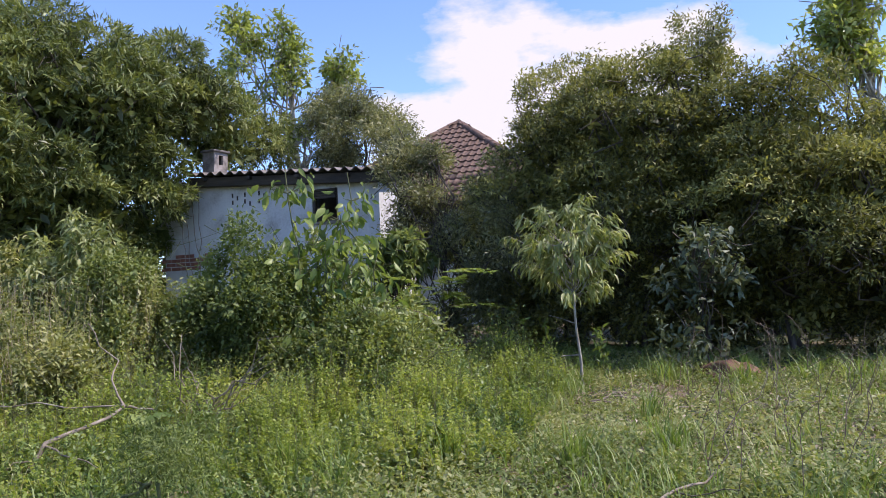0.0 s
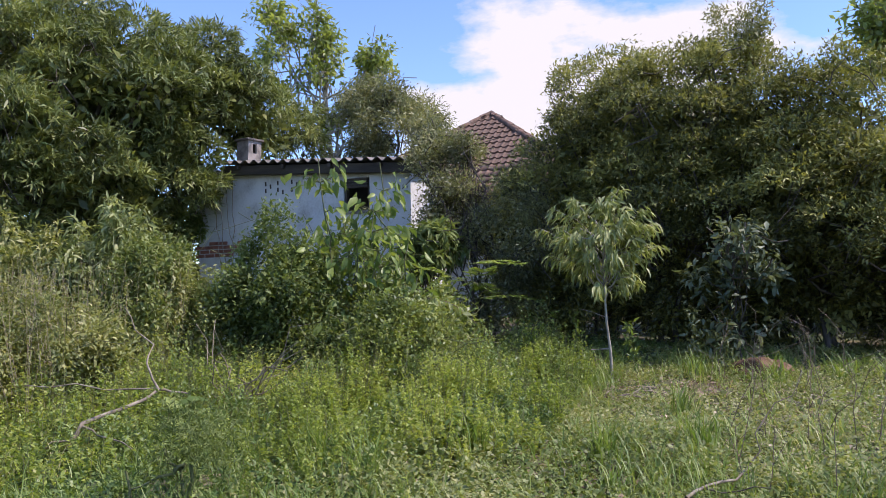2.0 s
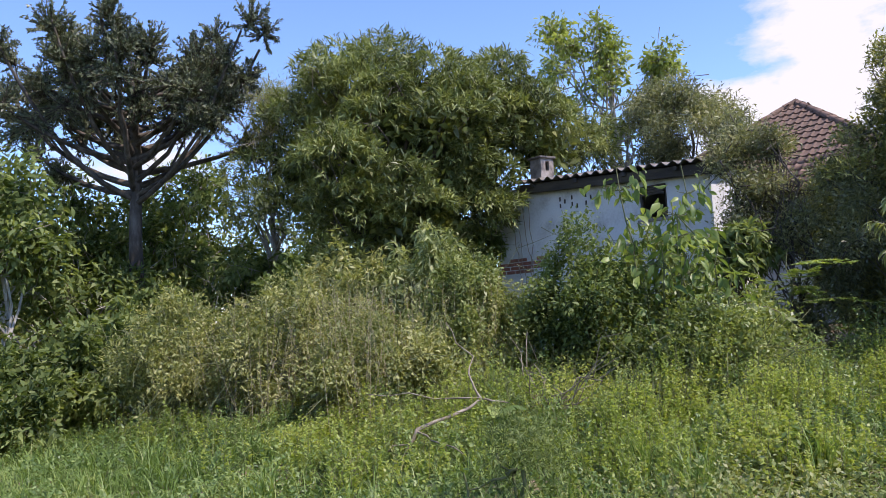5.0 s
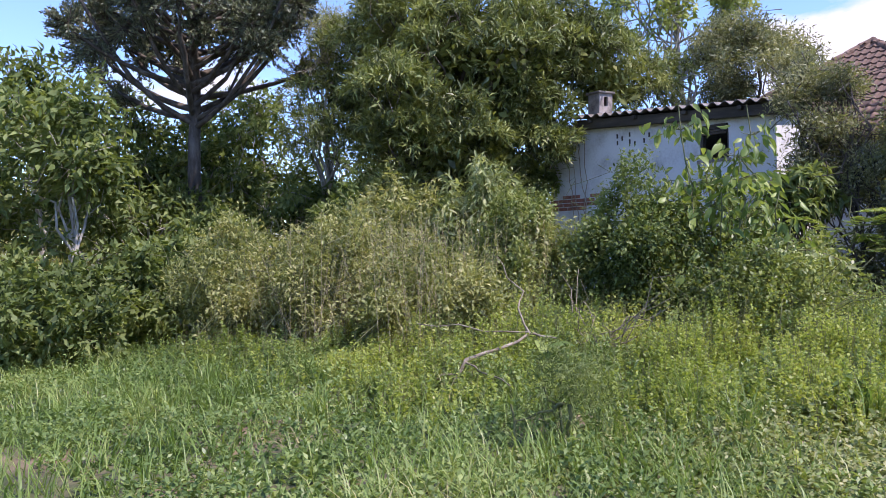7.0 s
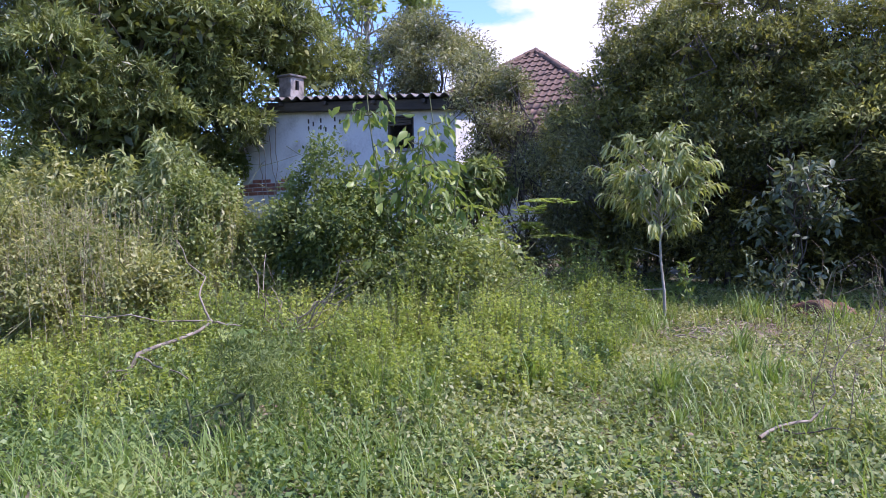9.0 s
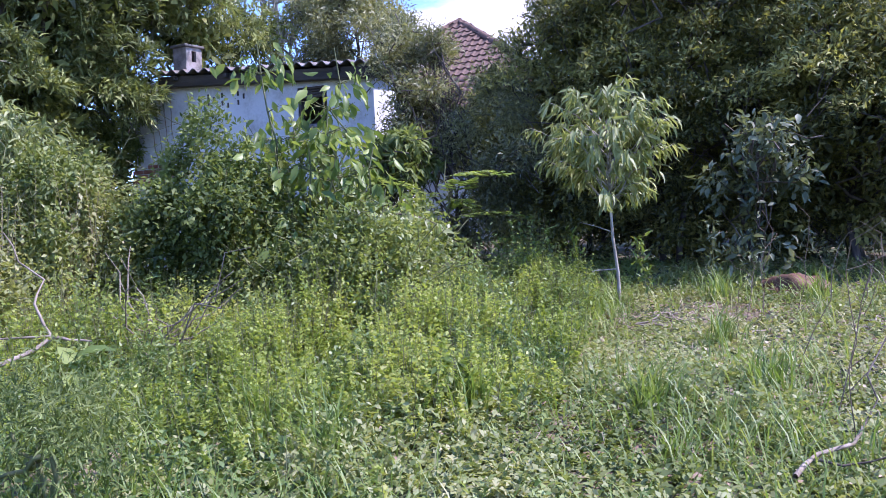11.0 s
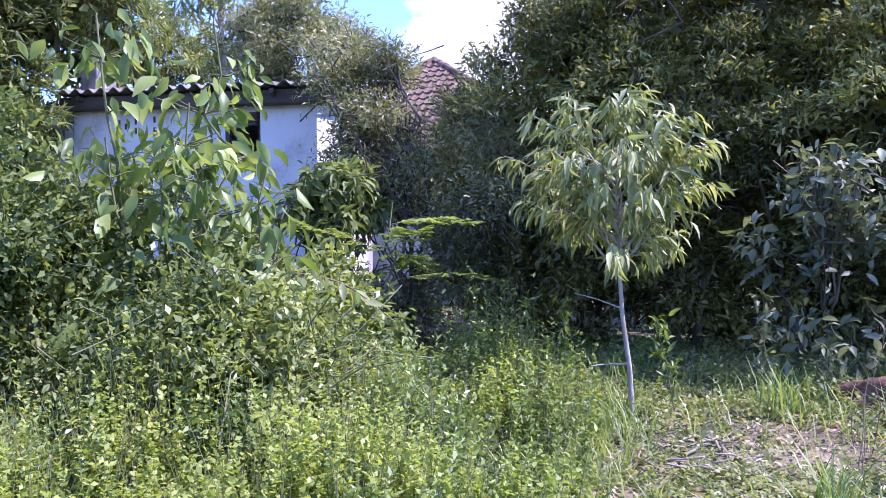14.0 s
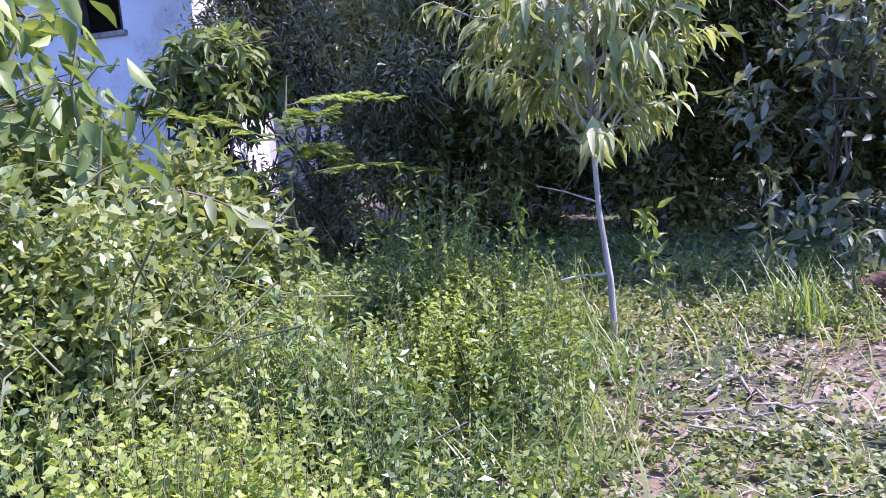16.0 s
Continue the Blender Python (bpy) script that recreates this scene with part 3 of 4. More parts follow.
# ---- trees ----
tree("lance_leaved_tree", (-12.8, 10.9), "large dense evergreen tree with narrow drooping leaves beside the outbuilding", L_BIGTREE,
     np.vstack([dome((-12.8, 10.8, 4.5), (2.45, 2.45, 2.95), 46, 0.82, 0.52), dome((-11.4, 12.9, 5.6), (1.25, 1.3, 1.25), 20, 0.62, 0.6, -0.2), dome((-10.7, 15.4, 4.7), (0.85, 0.7, 0.95), 10, 0.55, 0.6, 0.0),
                lobes_in((-12.7, 10.8, 4.6), (1.7, 1.7, 1.8), 16, 0.9), dome((-10.8, 13.7, 5.45), (0.95, 0.95, 0.8), 14, 0.46, 0.6, -0.35), lobes_in((-11.5, 12.1, 4.9), (0.9, 0.9, 0.9), 14, 0.62, 0.6), lobes_in((-11.9, 11.6, 3.2), (0.7, 0.7, 0.6), 8, 0.6, 0.6), lobes_in((-10.75, 12.1, 3.7), (0.35, 0.4, 0.65), 9, 0.45, 0.6), lobes_in((-12.3, 10.2, 2.4), (1.8, 1.6, 0.5), 10, 0.6)]),
     8600, 13, 0.2, 0.16, 0.045, 0.28, M_BARK, KITE, 0.8, 0.07, 0.3, 0.75, 0.7, limbs=30, twigs=200, up=0.9, core=3600, core_len=0.26)
tree("tall_open_tree", (-10.9, 17.4), "tall sparse tree with bright light-green leaves behind the outbuilding", L_TALL,
     np.vstack([lobes_in((-11.9, 16.5, 7.7), (0.4, 0.4, 1.5), 10, 0.4), lobes_in((-10.8, 17.0, 7.8), (0.55, 0.5, 1.2), 10, 0.4), lobes_in((-9.7, 17.6, 7.2), (0.5, 0.5, 0.8), 8, 0.38), lobes_in((-10.4, 17.2, 5.9), (1.5, 0.7, 0.6), 8, 0.32)]),
     620, 9, 0.17, 0.42, 0.09, 0.1, M_PALE_BARK, KITE, 0.1, 0.25, 0.35, limbs=34, twigs=250, fork=0.5)
tree("tall_open_tree", (2.6, 15.9), "tall sparse tree with bright light-green leaves behind the thicket", L_TALL,
     np.vstack([lobes_in((1.9, 15.7, 6.2), (0.7, 0.7, 1.1), 14, 0.36)]), 420, 9, 0.17, 0.42, 0.1, 0.1, M_PALE_BARK, KITE, 0.1, 0.25, 0.35, limbs=20, twigs=120, fork=0.5)
tree("small_leaved_tree", (-7.8, 15.6), "grey-green small-leaved tree growing over the outbuilding roof", L_FINE,
     np.vstack([lobes_in((-8.35, 15.5, 5.25), (1.25, 0.7, 0.85), 24, 0.46), lobes_in((-7.0, 14.6, 4.75), (0.7, 0.5, 0.25), 7, 0.32)]), 2300, 14, 0.1, 0.34, 0.08, 0.06, M_BARK, SPLIT, 0.3, 0.25, 0.1, limbs=14, twigs=100)
tree("fine_leaved_shrub", (-4.6, 12.0), "tall airy grey-green fine-leaved shrub in front of the house", L_FINE,
     np.vstack([lobes_in((-5.3, 12.4, 3.75), (0.7, 0.4, 0.4), 10, 0.32), lobes_in((-5.75, 12.6, 4.0), (0.4, 0.2, 0.3), 6, 0.26), lobes_in((-4.9, 12.2, 2.8), (0.9, 0.4, 0.8), 15, 0.36), lobes_in((-3.8, 11.9, 2.4), (0.8, 0.5, 1.0), 13, 0.36), lobes_in((-4.4, 12.0, 1.2), (1.0, 0.5, 0.6), 9, 0.36)]),
     3300, 14, 0.085, 0.3, 0.08, 0.03, M_BARK, SPLIT, 0.2, 0.25, 0.1, limbs=10, twigs=160, category="shrub", stems=3)
for i, (x, y, h, r) in enumerate(((-2.8, 12.5, 5.05, 0.85), (-1.85, 12.3, 5.1, 0.95), (-0.75, 12.3, 5.05, 0.95), (0.45, 12.1, 4.5, 1.05), (1.75, 12.0, 3.75, 1.15),
                                (-2.4, 15.0, 5.0, 1.5), (-0.3, 15.6, 5.2, 1.7), (2.0, 15.4, 4.2, 1.6))):
    near = i < 5
    tree("thicket_tree", (x, y), "dense dark evergreen tree of the thicket, leafy to the ground", L_THICKET,
         np.vstack([dome((x, y, h * 0.58), (r, r, h * 0.42 - 0.2), 17 if near else 14, 0.56 if near else 0.75, 0.62, -0.7), lobes_in((x, y, h * 0.55), (r * 0.6, r * 0.6, h * 0.25), 6, 0.6), lobes_in((x, y, h * 0.95), (r * 0.9, r * 0.9, 0.28), 9, 0.2, 1.2), lobes_in((x, y + 0.55, 1.4), (r, 0.4, 0.85), 10, 0.5)]),
         3900 if near else 750, 15 if near else 10, 0.085 if near else 0.17, 0.4, 0.06, 0.055, M_BARK, SPLIT, 0.75, 0.13, 0.05, limbs=14, twigs=160 if near else 0, group="trees of the thicket", zmin=0.3, stems=2, up=0.8, core=900, core_len=0.18)
tree("thicket_tree", (-0.55, 12.7), "thin airy treetop rising out of the thicket", L_FINE, lobes_in((-0.5, 12.3, 5.3), (0.4, 0.3, 0.35), 9, 0.16), 220, 8, 0.08, 0.3, 0.05, 0.02, M_BARK, KITE, 0.2, 0.2, 0.0, limbs=2, twigs=0, group="trees of the thicket")

# araucaria: bare trunk, limbs curving up from it, bottlebrush twigs crowded at their ends
ax, ay = -16.7, 7.1
az = gz(ax, ay)
ar = thing("araucaria_tree", (ax, ay, az), "tall dark araucaria with upswept limbs and bottlebrush tufts", "tree")
limb_p, tuft_p, tuft_d = [], [], []
for i in range(42):
    a, zb = i * 2.4 + rand(-0.3, 0.3), 4.2 + 2.6 * (i / 42)
    f = (zb - 4.2) / 2.6
    ln = rand(2.5, 3.4) * (1.0 - 0.6 * f)
    ti = np.linspace(0, 1, 9)
    tip = rand(6.7, 7.5) + 0.2 * f - 1.5 * (rand(0, 1) < 0.3) * (1 - f)
    px = np.column_stack([np.cos(a) * ln * ti, np.sin(a) * ln * ti, zb + (tip - zb) * (0.35 * ti + 0.65 * ti ** 2.4)]) + rng.normal(0, 0.03, (9, 3)) * ti[:, None]
    limb_p.append(np.column_stack([px, 0.075 - 0.045 * ti]))
    for ball, hang in ((8, 0), (7, 0), (6 + i % 2, 1)):      # brushes of twigs: round at the tip, hanging further in
        c = px[ball] + rng.normal(0, 0.16, 3)
        for j in range(24):
            d = unit(rng.normal(size=3) + np.array((0.45 * np.cos(a), 0.45 * np.sin(a), -0.5 if hang else 0.55)))
            ln2 = rand(0.3, 0.46) * (1.3 if hang else 1.0)
            e = c + d * ln2 + np.array((0, 0, -0.1 if hang else 0.1))
            limb_p.append(np.column_stack([np.stack([c, (c + e) / 2 - np.array((0, 0, 0.03)), e]), [0.012, 0.01, 0.006]]))
            for s in np.linspace(0.2, 1, 6):
                tuft_p.append(c + (e - c) * s)
                tuft_d.append(d)
child("trunk", tube_mesh("trunk", [wobble((0, 0, -0.2), (0.05, 0.05, 7.4), 0.21, 0.08, 12, 0.004)], M_BARK, 12), ar, "straight bare dark trunk")
child("limb", tube_mesh("limb", limb_p, M_BARK, 4), ar, "dark upswept limbs with their twigs", "stuff")
child("crown", leaf_mesh("crown", KITE, *leaf_cloud(np.array(tuft_p), np.array(tuft_d), 7, 0.012, 0.085, 0.34, 1.0, -0.1, 0.55, 0.2), L_PINE), ar)

# slender trees and woods behind the araucaria
for x, y, h, r in ((-14.9, 3.9, 5.0, 0.8), (-17.0, 4.0, 6.0, 1.0), (-19.6, 5.9, 6.6, 1.4), (-20.5, 9.8, 6.0, 1.6), (-18.5, 12.4, 5.6, 1.8), (-17.6, 0.3, 6.0, 1.4), (-22.0, 1.5, 6.5, 1.8), (-15.6, 9.4, 4.0, 1.0), (-14.6, 12.6, 5.0, 1.2), (-14.2, 0.2, 5.5, 1.3), (-18.6, 8.4, 4.6, 1.5), (-19.4, 3.4, 5.2, 1.5), (-17.0, 6.2, 3.4, 1.3), (-16.3, 11.4, 4.2, 1.4), (-19.0, 6.9, 4.4, 1.4), (-20.6, 7.2, 6.0, 1.3), (-19.6, 10.2, 6.2, 1.4), (-18.4, 9.2, 5.6, 1.0)):
    tree("slender_tree", (x, y), "slender pale-trunked tree with a thin green crown at the wood's edge", L_MOUND,
         np.vstack([lobes_in((x, y, h * 0.58), (r, r, h * 0.36), 16, 0.5)]), 480, 7, 0.2, 0.38, 0.1, 0.07, M_PALE_BARK, KITE, 0.25, 0.25, 0.2, limbs=9, twigs=80, group="trees at the wood's edge")
tree("bare_topped_tree", (-15.6, 9.9), "half-bare tree with brown feathery twigs beside the araucaria", L_DRY,
     np.vstack([lobes_in((-15.4, 9.7, 6.3), (0.6, 0.6, 0.9), 9, 0.45)]), 700, 10, 0.12, 0.12, 0.08, 0.1, M_PALE_BARK, KITE, 0.2, 0.25, 0.0, limbs=20, twigs=300)

# far woods all round, past the yard
fa = rand(-3.3, 1.6, 300)
fr = rand(28, 46, 300)
fl = np.column_stack([-4 + fr * np.sin(fa), 6 + fr * np.cos(fa), rand(0.8, 6.6, 300), rand(1.5, 2.6, 300), rand(1.5, 2.6, 300), rand(1.2, 2.0, 300)])
P, O = crown_points(fl, 4500, 0.5, 0.15, -1.5)
stuff("far_woods", leaf_mesh("far_woods", KITE, *leaf_cloud(P, O, 7, 0.25, 0.5, 0.45), L_THICKET), "dark green woods beyond the yard", "woods")
fa = rand(1.6, 3.0, 60)
fl = np.column_stack([-4 + 26 * np.sin(fa), 6 + 26 * np.cos(fa), rand(0.8, 4.0, 60), np.full((60, 3), 2.2)])
P, O = crown_points(fl, 1600, 0.5, 0.15, -1.5)
stuff("far_woods", leaf_mesh("far_woods", KITE, *leaf_cloud(P, O, 7, 0.25, 0.5, 0.45), L_THICKET), "dark green woods beyond the yard", "woods")

# ---- sapling ----
sx, sy, sz = -1.98, 9.23, gz(-1.98, 9.23)
sap = thing("sapling", (sx, sy, sz), "young slim tree with a pale stem and drooping narrow leaves", "tree")
stem = np.array([(0.0, 0, -0.1, 0.021), (-0.01, 0, 0.35, 0.017), (-0.05, 0.02, 0.7, 0.015), (-0.06, 0.03, 0.97, 0.014), (-0.07, 0.03, 1.4, 0.011), (-0.05, 0.02, 1.8, 0.008)])
paths, P, O = [stem], [], []
for i in range(46):
    a, z = i * 2.4, 0.96 + 0.85 * i / 46
    ln = rand(0.5, 0.9) * (1.1 - 0.5 * (z - 0.96) / 0.85)
    o = np.array((-0.06, 0.03, z))
    ln *= 0.88 - 0.1 * np.cos(a)
    e = o + np.array((np.cos(a) * ln, np.sin(a) * ln, ln * rand(0.1, 1.0) + 0.22 * (i % 9 == 0)))
    w = wobble(o, e, 0.009, 0.003, 8, 0.03, 0.08)
    paths.append(w)
    for q in w[3:]:
        P.append(q[:3])
        O.append(unit(e - o))
child("trunk", tube_mesh("trunk", paths[:1], M_PALE_BARK, 10), sap, "pale straight stem")
for p in paths[1:]:
    child("bough", tube_mesh("bough", [p], M_PALE_BARK, 6), sap)
child("crown", leaf_mesh("crown", LANCE, *leaf_cloud(np.array(P), np.array(O), 8, 0.025, 0.16, 0.2, 0.7, 1.0, 0.4, 0.5), L_SAP), sap)
child("side_twig", tube_mesh("side_twig", [wobble((-0.02, 0, 0.38), (-0.26, -0.05, 0.36), 0.009, 0.005, 5, 0.05)], M_PALE_BARK, 5), sap)
child("side_twig", tube_mesh("side_twig", [wobble((-0.05, 0.02, 0.75), (-0.36, -0.05, 0.86), 0.006, 0.003, 5, 0.03)], M_PALE_BARK, 5), sap)

# ---- tall plant with large drooping leaves ----
px, py = -4.45, 7.85
bp = thing("broad_leaved_plant", (px, py, gz(px, py)), "tall soft-stemmed plant with large drooping light-green leaves", "shrub")
P, O = [], []
stalks = []
for dx, dy, h in ((-0.55, -0.2, 2.72), (0.1, 0.1, 2.66), (-0.15, 0.3, 2.3), (0.4, 0.2, 1.7), (-0.95, 0.0, 1.9), (0.6, 0.0, 1.3), (0.25, -0.35, 2.05), (-0.6, 0.4, 2.1), (0.8, 0.15, 1.05), (-1.2, 0.2, 1.6), (0.0, -0.3, 1.7), (-0.35, -0.35, 1.9)):
    st = wobble((dx * 0.45, dy * 0.5, -0.1), (dx, dy, h), 0.02, 0.006, 10, 0.025)
    child("stem", tube_mesh("stem", [st], M_TWIG, 7), bp)
    tops = h > 2.5
    for i in range(40 if tops else 19):
        f = rand(0.4, 1.0) if not tops else rand(0.3, 1.0) ** 0.5
        q = st[int(f * 9)][:3]
        a = rand(0, 6.28)
        ln = rand(0.08, 0.5) * (1.3 - 0.8 * f)
        e = q + np.array((np.cos(a) * ln, np.sin(a) * ln, ln * 0.3))
        stalks.append(wobble(q, e, 0.005, 0.0025, 4, 0.05))
        P.append(e)
        O.append(np.array((np.cos(a), np.sin(a), 0.0)))
child("leafstalk", tube_mesh("leafstalk", stalks, M_TWIG, 4), bp, kind="stuff")
child("foliage", leaf_mesh("foliage", BROAD, *leaf_cloud(np.array(P), np.array(O), 3, 0.08, 0.165, 0.42, 0.75, 1.0, 0.5, 0.25), L_BROAD), bp, "large drooping pointed leaves", "stuff")

# ---- shrubs ----
def shrub(name, x, y, label, leaf, r, h, tufts, per, length, width, n=12, size=0.32, shape=KITE, droop=0.1, group="", shell=0.3, twigs=60, ry=None, limbs=7, shoots=1.0):
    """A ragged bush: many small lobes, and upright shoots that break its outline."""
    z = gz(x, y)
    ry = ry or r * 0.8
    lob = lobes_in((x, y, z + h * 0.45), (r * 1.1, ry * 1.1, h * 0.42), int(n * 1.5), size * 0.78, 0.9)
    k = int(n * 1.6 * shoots)
    a, f = rand(0, 6.28, k), rand(0, 1, k) ** 0.5
    top = z + h * (0.98 - 0.4 * f ** 2) * rand(0.85, 1.2, k)
    sh = np.column_stack([x + r * f * np.cos(a), y + ry * f * np.sin(a), top, np.full(k, 0.1), np.full(k, 0.1), rand(0.16, 0.34, k) * min(1.0, h)])
    return tree(name, (x, y), label, leaf, np.vstack([lob, sh, sh]), tufts, per, length, width, 0.05, 0.016, M_TWIG, shape, shell, 0.25, droop,
                limbs=limbs, twigs=twigs, zmin=z + 0.02, category="shrub", group=group, stems=3, fork=0.1, twig_r=0.005)


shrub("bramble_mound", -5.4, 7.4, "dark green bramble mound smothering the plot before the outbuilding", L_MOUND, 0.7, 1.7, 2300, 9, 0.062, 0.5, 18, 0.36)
shrub("bramble_mound", -4.3, 8.3, "green bramble mound below the large-leaved plant", L_BRAMBLE_LIT, 0.75, 1.1, 2000, 9, 0.075, 0.5, 20, 0.34)
shrub("bramble_mound", -4.0, 7.4, "bright green tangle spilling from the bramble", L_BRAMBLE_LIT, 0.75, 0.95, 2100, 9, 0.052, 0.5, 18, 0.26)
shrub("leafy_bush", -5.0, 8.4, "sunlit bush with oval light-green leaves round the tall plant", L_BRAMBLE_LIT, 0.75, 1.6, 560, 8, 0.1, 0.44, 16, 0.3, OVAL, 0.4)
shrub("drooping_bush", -8.0, 7.6, "pale green bush with drooping narrow leaves", L_SAP, 0.95, 2.1, 1100, 9, 0.15, 0.22, 16, 0.34, LANCE, 0.8)
shrub("drooping_bush", -9.2, 6.9, "pale green bush with drooping narrow leaves", L_DRY, 0.95, 1.9, 1300, 10, 0.1, 0.3, 14, 0.36, KITE, 0.5)
shrub("half_dry_bush", -6.8, 6.9, "tangled yellowing bush with small leaves", L_PALEHERB, 0.9, 1.55, 2000, 10, 0.07, 0.4, 16, 0.34, KITE, 0.3, twigs=160)
shrub("half_dry_bush", -8.4, 5.4, "half-dry brownish bush of thin twigs and small leaves", L_DRY, 1.0, 1.6, 2000, 10, 0.065, 0.34, 20, 0.34, twigs=380)
shrub("half_dry_bush", -6.9, 5.6, "half-dry bush of thin twigs and yellowing leaves", L_DRY, 0.9, 1.0, 1800, 10, 0.06, 0.42, 16, 0.3, twigs=180)
shrub("half_dry_bush", -9.9, 4.6, "half-dry brownish bush of thin twigs and small leaves", L_DRY, 0.9, 1.5, 1500, 10, 0.07, 0.34, 16, 0.34, twigs=200)
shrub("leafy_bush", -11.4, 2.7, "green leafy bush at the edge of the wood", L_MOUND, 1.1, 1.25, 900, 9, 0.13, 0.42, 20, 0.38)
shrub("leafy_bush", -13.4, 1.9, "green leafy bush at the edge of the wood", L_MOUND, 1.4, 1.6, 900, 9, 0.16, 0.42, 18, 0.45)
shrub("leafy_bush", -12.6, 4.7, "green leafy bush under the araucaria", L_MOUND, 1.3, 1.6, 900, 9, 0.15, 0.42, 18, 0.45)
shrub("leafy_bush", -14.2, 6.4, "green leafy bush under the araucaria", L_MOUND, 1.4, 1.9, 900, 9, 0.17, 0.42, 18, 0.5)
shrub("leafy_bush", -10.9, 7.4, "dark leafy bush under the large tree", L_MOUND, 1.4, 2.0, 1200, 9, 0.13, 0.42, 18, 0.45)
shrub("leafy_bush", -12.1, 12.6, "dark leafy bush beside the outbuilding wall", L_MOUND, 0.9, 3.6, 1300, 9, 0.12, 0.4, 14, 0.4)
tree("pale_leaved_shrub", (-0.62, 10.6), "slim shrub with broad pale leaves at the thicket edge", L_GREY,
     np.vstack([lobes_in((-0.55, 10.45, 2.1), (0.3, 0.3, 0.65), 12, 0.15), lobes_in((-0.65, 10.45, 1.5), (0.62, 0.35, 0.4), 12, 0.15), lobes_in((-0.62, 10.35, 0.85), (0.55, 0.3, 0.25), 8, 0.14)]), 140, 6, 0.12, 0.42, 0.07, 0.014, M_BARK, BROAD, 0.2, 0.2, 0.3, limbs=9, twigs=10, category="shrub")
# added shrub: backs the thicket's deep shade, hiding bright ground behind
shrub("filler_shrub", -1.4, 12.7, "added shrub filling the shaded hollow at the foot of the thicket", L_THICKET, 0.9, 1.3, 900, 9, 0.1, 0.4, 14, 0.34)
tree("large_leaved_shrub", (-5.35, 11.3), "dark green shrub with large divided leaves before the outbuilding wall", L_MOUND,
     np.vstack([lobes_in((-5.3, 11.2, 1.9), (0.6, 0.4, 0.55), 12, 0.2), lobes_in((-5.2, 11.2, 1.0), (0.7, 0.4, 0.5), 9, 0.24)]), 420, 8, 0.2, 0.26, 0.04, 0.02, M_BARK, LANCE, 0.2, 0.2, 0.55, limbs=14, twigs=60, category="shrub", stems=2)
# low tree with flat feathered sprays
fx, fy = -4.3, 10.5
fe = thing("feathery_shrub", (fx, fy, gz(fx, fy)), "low shrub with flat bright green feathered sprays", "shrub")
child("stem", tube_mesh("stem", [wobble((0, 0, -0.1), (0.05, 0, 1.6), 0.02, 0.008, 8, 0.03)], M_TWIG, 6), fe)
P, D = [], []
for i in range(6):
    a, z = i * 2.4 + 0.5, 0.8 + 0.12 * i + rng.normal(0, 0.06)
    o = np.array((0.03, 0, z))
    ln = rand(0.65, 1.0) * (1.15 - 0.03 * i)
    e = o + np.array((np.cos(a) * ln, np.sin(a) * ln * 0.7, rand(-0.25, 0.3)))
    br = wobble(o, e, 0.007, 0.003, 8, 0.02, 0.07)
    child("bough", tube_mesh("bough", [br], M_TWIG, 5), fe)
    side = unit(np.cross(e - o, (0, 0, 1.0)))
    for f in np.linspace(0.25, 1, 10):
        q = br[min(7, int(f * 7.99))][:3]
        for sg in (-1, 1):
            w = unit(side * sg + unit(e - o) * 0.7 + rng.normal(0, 0.12, 3))
            m = rand(0.12, 0.26) * (1.25 - 0.6 * f)
            for g in np.linspace(0.1, 1, 6):
                for sh in (-1, 1):
                    P.append(q + w * m * g)
                    D.append(w + 0.9 * sh * np.cross(w, (0, 0, 1.0)) + np.array((0, 0, -0.15)))
P, D = np.array(P), np.array(D)
child("foliage", leaf_mesh("foliage", KITE, P, D, np.tile((0, 0, 1.0), (len(P), 1)) + rng.normal(0, 0.25, P.shape), rand(0.05, 0.1, len(P)), rand(0.024, 0.042, len(P)), L_BROAD), fe, "flat rows of small leaflets")
# two added shrubs that keep the gap dark before the pale house wall
shrub("filler_shrub", -4.7, 14.1, "added shrub filling the dark gap between the outbuilding and the thicket", L_THICKET, 0.6, 2.9, 1100, 9, 0.1, 0.38, 16, 0.36)
shrub("filler_shrub", -3.9, 13.4, "added shrub filling the dark gap between the outbuilding and the thicket", L_THICKET, 0.8, 3.2, 1100, 9, 0.1, 0.38, 16, 0.36)
shrub("leafy_bush", -11.9, 14.0, "dark leafy bush behind the outbuilding wall", L_MOUND, 0.7, 4.0, 1000, 9, 0.12, 0.4, 14, 0.42)
# added shrubs again, standing in for shade under the thicket
shrub("filler_shrub", -2.9, 12.0, "added shrub filling the shaded hollow at the foot of the thicket", L_THICKET, 0.8, 1.3, 900, 8, 0.1, 0.4, 10, 0.3)
shrub("filler_shrub", 0.3, 12.6, "added shrub filling the shaded hollow at the foot of the thicket", L_THICKET, 0.9, 1.7, 1000, 9, 0.12, 0.4, 14, 0.36)
shrub("filler_shrub", 2.0, 12.2, "added shrub filling the shaded hollow at the foot of the thicket", L_THICKET, 1.0, 2.2, 1200, 9, 0.12, 0.4, 14, 0.36)
shrub("dark_feathery_bush", -3.45, 3.7, "small dark feathery bush in the grass", L_MOUND, 0.26, 0.6, 320, 8, 0.06, 0.14, 6, 0.08, twigs=0, limbs=1, shoots=2.5)

# ---- herbs and grass ----
def scatter(n, x0, x1, y0, y1, keep):
    xy = np.column_stack([rand(x0, x1, n), rand(y0, y1, n)])
    return xy[rand(0, 1, len(xy)) < keep(xy[:, 0], xy[:, 1])]


def bump(x, y, cx, cy, rx, ry):
    return np.exp(-(((x - cx) / rx) ** 2 + ((y - cy) / ry) ** 2))


